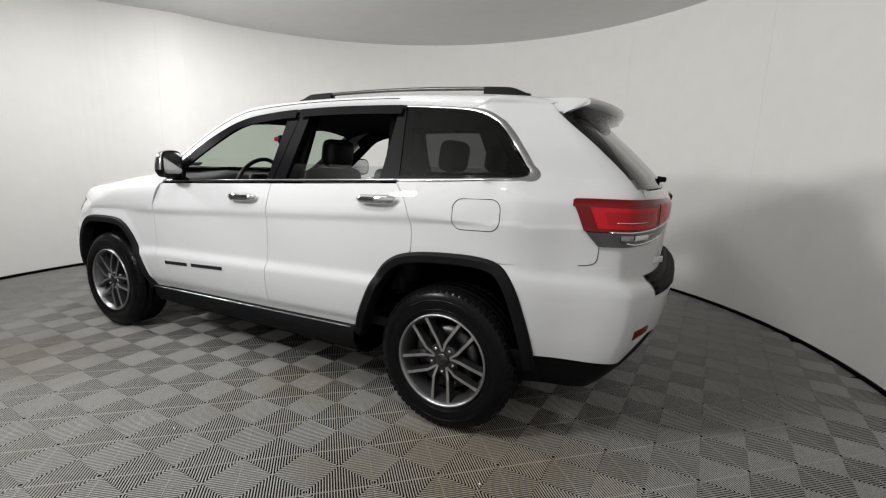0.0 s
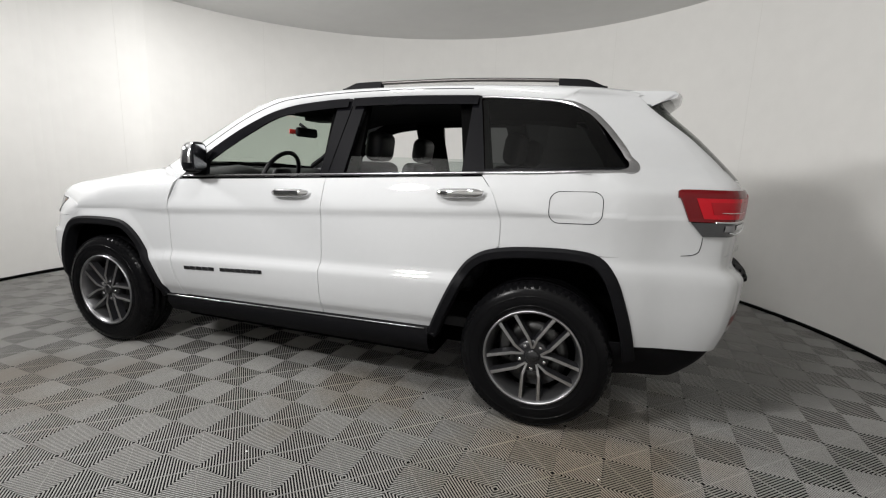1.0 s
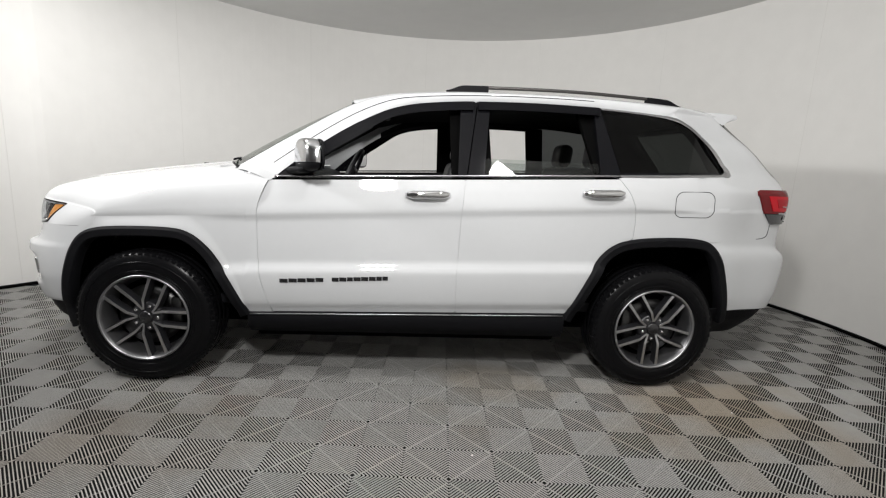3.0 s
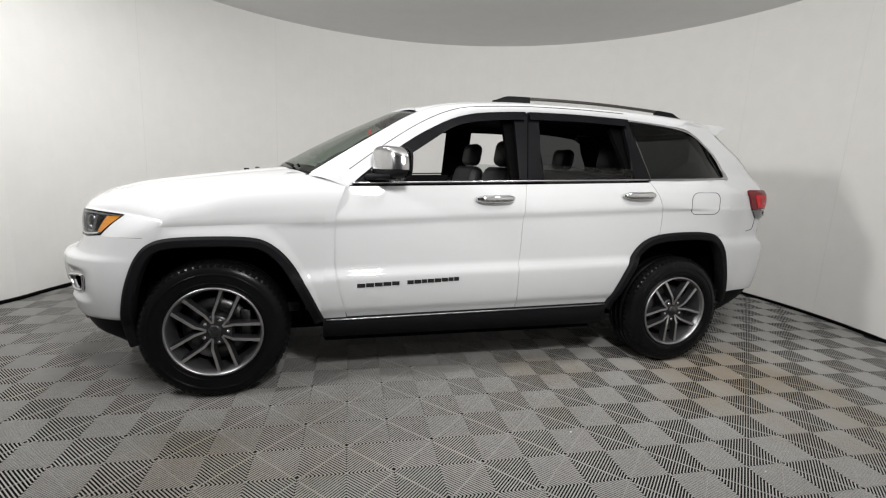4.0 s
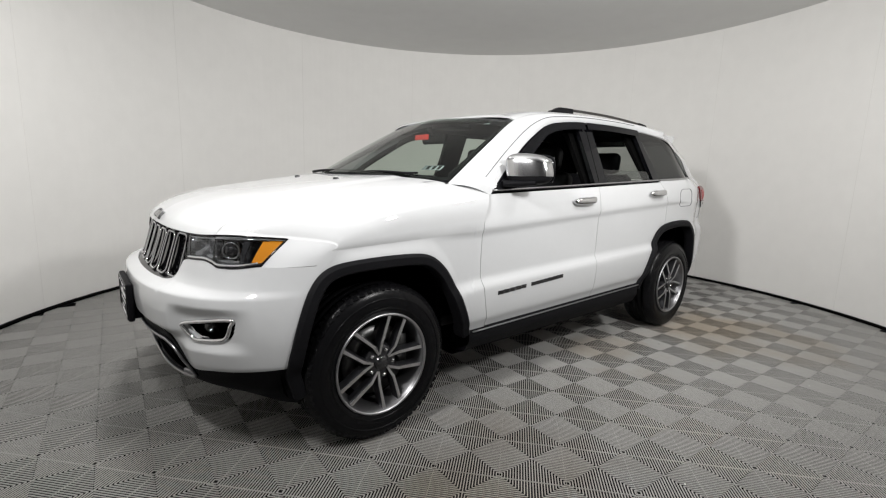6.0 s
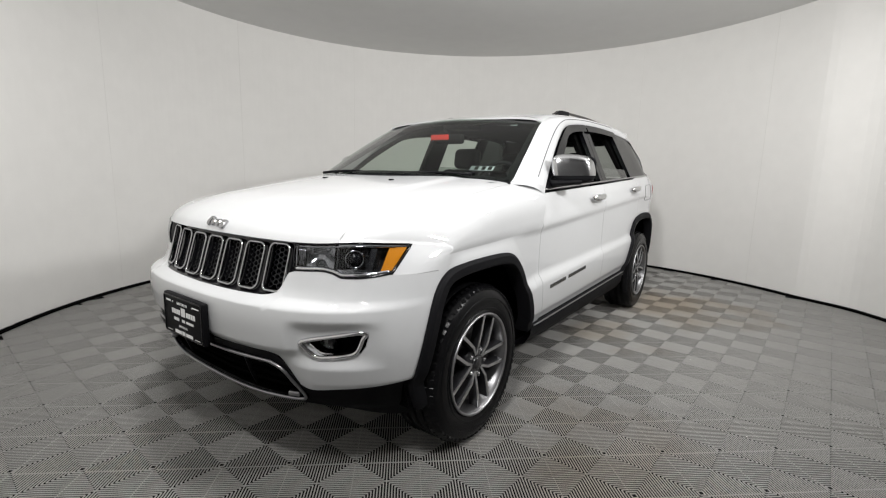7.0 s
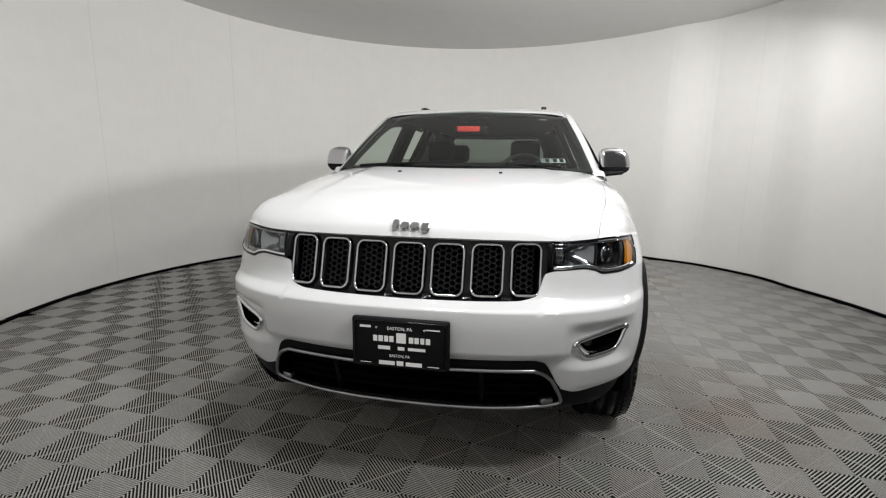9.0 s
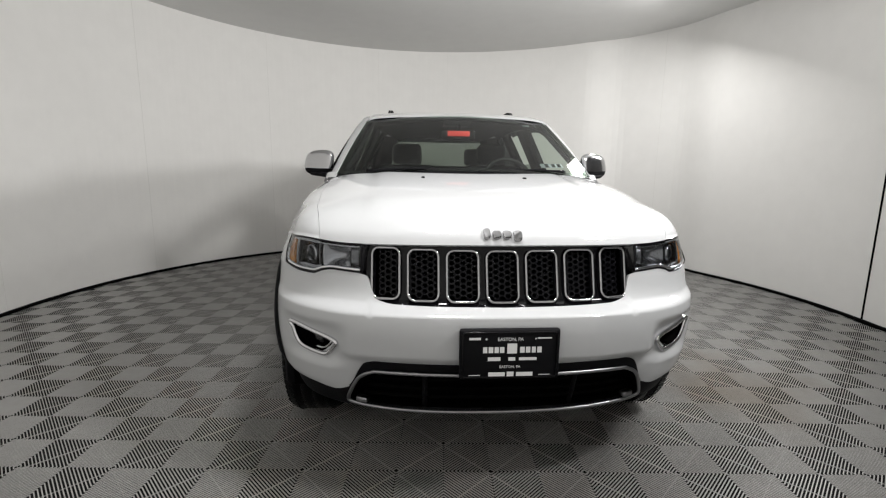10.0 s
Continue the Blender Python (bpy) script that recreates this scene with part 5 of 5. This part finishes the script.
def build_cabin():
    part("underbody", join(box(0.0, 0, 0.31, 3.9, 1.02, 0.18, 0.02), box(0, 0, 0.325, 1.80, 1.56, 0.19, 0.02), box(1.99, 0, 0.43, 0.4, 1.0, 0.1, 0.03), box(-1.85, 0, 0.37, 0.3, 1.2, 0.1, 0.03)), VOID, car, smooth=False)
    part("cabin_floor", box(0.35, 0, 0.46, 2.9, 1.6, 0.06, 0.01), LEATHER, car)
    part("bulkhead", box(-1.02, 0, 0.78, 0.05, 1.6, 0.75, 0.01), VOID, car)
    part("cargo_floor", box(1.72, 0, 0.86, 0.95, 1.24, 0.05, 0.01), LEATHER, car)
    part("cargo_back", grid(lambda u, v: rear_at(lerp(-48, 48, u), lerp(0.5, 1.25, v), -0.04), 20, 6), LINER, car)
    part("headliner", grid(lambda u, v: (lambda x, t: Vector((x, t * (edge_y(x) - 0.03), lerp(roof_mid(x), edge_z(x), abs(t) ** 2.5) - 0.05)))(lerp(-0.36, 1.93, v), lerp(-1, 1, u)), 16, 24), LINER, car)
    for nm, x0, x1, zl in (("front_door_trim", -0.78, 0.27, 0.46), ("rear_door_trim", 0.30, 1.14, 0.92), ("cargo_trim", 1.16, 1.66, 0.96)):
        both_sides(nm, grid(lambda u, v: (lambda x, z: Vector((x, -(min(half_width(x, z), 0.93) - 0.075 - 0.02 * math.sin(6 * z)), z)))(lerp(x0, x1, u), lerp(zl, belt(lerp(x0, x1, u)) - 0.004, v)), 14, 10), TRIMGREY)
        both_sides(nm, grid(lambda u, v: (lambda x: Vector((x, -lerp(half_width(x, 1.2) - 0.09, half_width(x, 1.2) - 0.02, v), belt(x) - 0.004)))(lerp(x0, x1, u)), 14, 1), BLACK)
    both_sides("inner_pillar", grid(lambda u, v: on_glass(lerp(0.21, 0.44, u) - 0.02 * v, lerp(1.2, 1.62, v), -0.055), 4, 6), VOID, solid=0.03)
    both_sides("inner_pillar", grid(lambda u, v: on_glass(lerp(1.05, 1.20, u) - 0.09 * v, lerp(1.24, 1.63, v), -0.05), 4, 6), VOID, solid=0.03)
    both_sides("inner_pillar", grid(lambda u, v: (lambda p: p + Vector((0, 0.05, -0.012)))(Vector((lerp(-0.93, -0.30, u), -lerp(0.775, 0.655, u) - 0.03 * v, lerp(1.255, 1.61, u) - 0.02 * v))), 14, 3), LINER, solid=0.025)
    both_sides("inner_pillar", grid(lambda u, v: rear_at(-(90 - lerp(-2, 45, u)), lerp(1.25, 1.64, v), -0.05) if u > 0.04 else on_glass(dlo_rear(lerp(1.25, 1.64, v)) + 0.01, lerp(1.25, 1.64, v), -0.05), 12, 8), LINER)
    both_sides("inner_rail", grid(lambda u, v: on_glass(lerp(-0.3, 1.5, u), dlo_z(lerp(-0.3, 1.5, u)) - 0.02 + 0.05 * v, -0.05 - 0.03 * v), 30, 2), LINER)
    # dashboard
    def dash(u, v):
        y = lerp(-0.74, 0.74, u)
        x, z = ((-1.10, 1.215), (-0.95, 1.225), (-0.78, 1.215), (-0.66, 1.18), (-0.62, 1.10), (-0.63, 0.95), (-0.72, 0.70))[round(v * 6)]
        hump = 0.035 * math.exp(-((y + 0.38) / 0.17) ** 2) * (1 if v > 0.25 else 0)
        return Vector((x, y, z + hump))
    part("dashboard", grid(dash, 40, 6), LEATHER, car)
    part("centre_console", box(-0.15, 0, 0.72, 0.95, 0.22, 0.3, 0.03), LEATHER, car)
    # steering wheel
    m = pose(-0.42, -0.38, 1.175, 0, -66, 0)
    ring = [Vector((0.185 * math.cos(a), 0.185 * math.sin(a), 0)) for a in np.linspace(0, 2 * math.pi, 41)[:-1]]
    sw = part("steering_wheel", moved(tube(ring, 0.015, 8, closed=True), m), LEATHER, car, "black leather steering wheel")
    part("wheel_boss", moved(box(0, 0, 0.0, 0.13, 0.16, 0.05, 0.02), m), LEATHER, sw)
    for a in (90, 270, 180):
        d = Vector((math.cos(radians(a)), math.sin(radians(a)), 0))
        part("wheel_spoke", moved(tube([d * 0.05, d * 0.18], 0.014, 6, flat=0.6), m), SATIN if a != 180 else LEATHER, sw)
    seat(0.20, -0.38, 0.52)
    seat(0.20, 0.38, 0.52)
    seat(1.06, 0.0, 1.30, True)
    part("parcel_tray", box(1.55, 0, 1.16, 0.62, 1.2, 0.02, 0.004), LINER, car)
    # mirror, tag and stickers in the windscreen
    part("rear_view_mirror", join(box(-0.46, 0.0, 1.505, 0.04, 0.25, 0.07, 0.018), tube([Vector((-0.46, 0, 1.53)), Vector((-0.52, 0, 1.57))], 0.012, 6)), BLACK, car)
    part("hang_tag", box(-0.565, 0.008, 1.511, 0.004, 0.155, 0.036, 0.001), TAG, car, "red paper tag on the mirror")
    permit = part("screen_sticker", box(0, 0, 0, 0.002, 0.15, 0.044), STICKER, car)
    permit.matrix_basis = pose(-0.905, -0.562, 1.292, 0, 55, 8)
    for k in (-0.052, -0.012, 0.034):
        part("print_bar", box(-0.0016, k, 0, 0.001, 0.024, 0.034), BADGE, permit, smooth=False)
    part("screen_sticker", box(0, 0, 0, 0.002, 0.05, 0.018), STICKER, car).matrix_basis = pose(-0.425, -0.50, 1.585, 0, 60, 5)
    part("roof_console", box(-0.30, 0, 1.60, 0.22, 0.2, 0.03, 0.01), TRIMGREY, car)


build_cabin()

# ---------------------------------------------------------------- the ribbed floor tiles
TILE_TURN, SQUARE, TILE_U, TILE_V = radians(-3.7), 0.2, 0.0929, 0.0643


def rib_lines(per_edge=12):
    """Diagonal ribs of one square, as end points in 0..1, all along (1, 1)."""
    lines = []
    for k in range(-per_edge + 1, per_edge):
        c = (k + 0.0) / per_edge
        lines.append(((max(0.0, -c), max(0.0, c)), (min(1.0, 1 - c), min(1.0, 1 + c))))
    return lines


def tile_geo(keep=None):
    vs, fs = [], []

    def bar(a, b, w, top, bot):
        d = (b - a).normalized()
        n = Vector((-d.y, d.x, 0)) * w
        if keep and not keep((a + b) / 2):
            return
        i = len(vs)
        vs.extend([a - n + Vector((0, 0, bot)), a - n + Vector((0, 0, top)), a + n + Vector((0, 0, top)), a + n + Vector((0, 0, bot)),
                   b - n + Vector((0, 0, bot)), b - n + Vector((0, 0, top)), b + n + Vector((0, 0, top)), b + n + Vector((0, 0, bot))])
        fs.extend([(i, i + 1, i + 5, i + 4), (i + 1, i + 2, i + 6, i + 5), (i + 2, i + 3, i + 7, i + 6)])
    for i in (0, 1):
        for j in (0, 1):
            o = Vector((i * SQUARE, j * SQUARE, 0))
            anti = (i + j) % 2 == 0
            for (x1, y1), (x2, y2) in rib_lines():
                if anti:
                    x1, x2 = 1 - x1, 1 - x2
                a, b = o + Vector((x1, y1, 0)) * SQUARE, o + Vector((x2, y2, 0)) * SQUARE
                bar(a, b, 0.0021, 0.0, -0.0031)
            bar(o + Vector((0.03 if anti else 0.97, 0.03, 0)) * SQUARE, o + Vector((0.97 if anti else 0.03, 0.97, 0)) * SQUARE, 0.0010, -0.013, -0.017)
    return vs, fs


def build_floor():
    c, s = math.cos(TILE_TURN), math.sin(TILE_TURN)
    e1, e2 = Vector((c, s, 0)), Vector((-s, c, 0))
    n = 120
    ring = [on_circle(360 / n * k, wall_radius(360 / n * k) + 0.05, -0.024) for k in range(n)]
    low = [v + Vector((0, 0, -0.1)) for v in ring]
    floor_ob = part("floor", (ring + low, [tuple(range(n)), tuple(range(n, 2 * n))[::-1]] + [(k, k + n, (k + 1) % n + n, (k + 1) % n) for k in range(n)]), PIT, smooth=False)
    tagged(floor_ob, "grey ribbed plastic floor tiles laid in a chequer of diagonal ribs", "floor", kind="structure")
    me = bpy.data.meshes.new("floor_tile")
    vs, fs = tile_geo()
    me.from_pydata([tuple(v) for v in vs], [], fs)
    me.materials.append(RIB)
    cells = []
    for i in range(-24, 24, 2):
        for j in range(-24, 24, 2):
            o = e1 * (TILE_U + i * SQUARE) + e2 * (TILE_V + j * SQUARE)
            corners = [o + e1 * a + e2 * b for a in (0, 0.4) for b in (0, 0.4)]
            far = [(q - ROOM).length / wall_radius(math.degrees(math.atan2(q.y - ROOM.y, q.x - ROOM.x))) for q in corners]
            if min(far) < 1:
                cells.append((max(far) > 0.995, (o + e1 * 0.2 + e2 * 0.2 - Vector((-0.9, -1.3, 0))).length, o))
    whole = sorted([k for k in cells if not k[0]], key=lambda k: k[1])
    rest = [k[2] for k in whole[290:]] + [k[2] for k in cells if k[0]]
    for _, _, o in whole[:290]:
        ob = new("floor_tile", me)
        ob.parent = floor_ob
        ob.matrix_basis = Matrix.Translation(o) @ Matrix.Rotation(TILE_TURN, 4, "Z")
    turn = Matrix.Rotation(TILE_TURN, 4, "Z")
    geos = []
    for o in rest:
        def keep(p, o=o):
            q = o + turn @ p - ROOM
            return q.length < wall_radius(math.degrees(math.atan2(q.y, q.x))) + 0.02
        geos.append(moved(tile_geo(keep), Matrix.Translation(o) @ turn))
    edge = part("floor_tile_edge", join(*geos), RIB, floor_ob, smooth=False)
    tagged(edge, kind="stuff")


build_floor()


def scrap(x, y, size, mat, label):
    """A small crumpled bit lying on the tiles."""
    rnd = random.Random(int(1000 * (x + y + 9)))
    rim = [(size * (0.7 + 0.5 * rnd.random()) * math.cos(a), size * (0.7 + 0.5 * rnd.random()) * math.sin(a)) for a in np.linspace(0, 2 * math.pi, 8)[:-1]]
    vs = [Vector((a, b, 0.0005)) for a, b in rim] + [Vector((a * 0.6, b * 0.6, size * (0.3 + 0.4 * rnd.random()))) for a, b in rim]
    fs = [(k, (k + 1) % 7, (k + 1) % 7 + 7, k + 7) for k in range(7)] + [tuple(range(7, 14))]
    ob = part("paper_scrap" if mat is SPECK else "dirt_crumb", moved((vs, fs), Matrix.Translation((x, y, 0))), mat, smooth=False)
    tagged(ob, label, "litter", group="scraps on the floor")


for sx, sy, ss in ((0.298, -1.595, 0.0055), (1.805, -1.217, 0.005), (-0.62, -1.98, 0.004), (1.02, -2.05, 0.004)):
    scrap(sx, sy, ss, SPECK, "tiny crumpled white paper scrap lying on the floor tiles")
for sx, sy, ss in ((0.867, -0.86, 0.008), (0.95, -1.12, 0.006)):
    scrap(sx, sy, ss, PIT, "small dark crumb of dirt lying on the floor tiles")
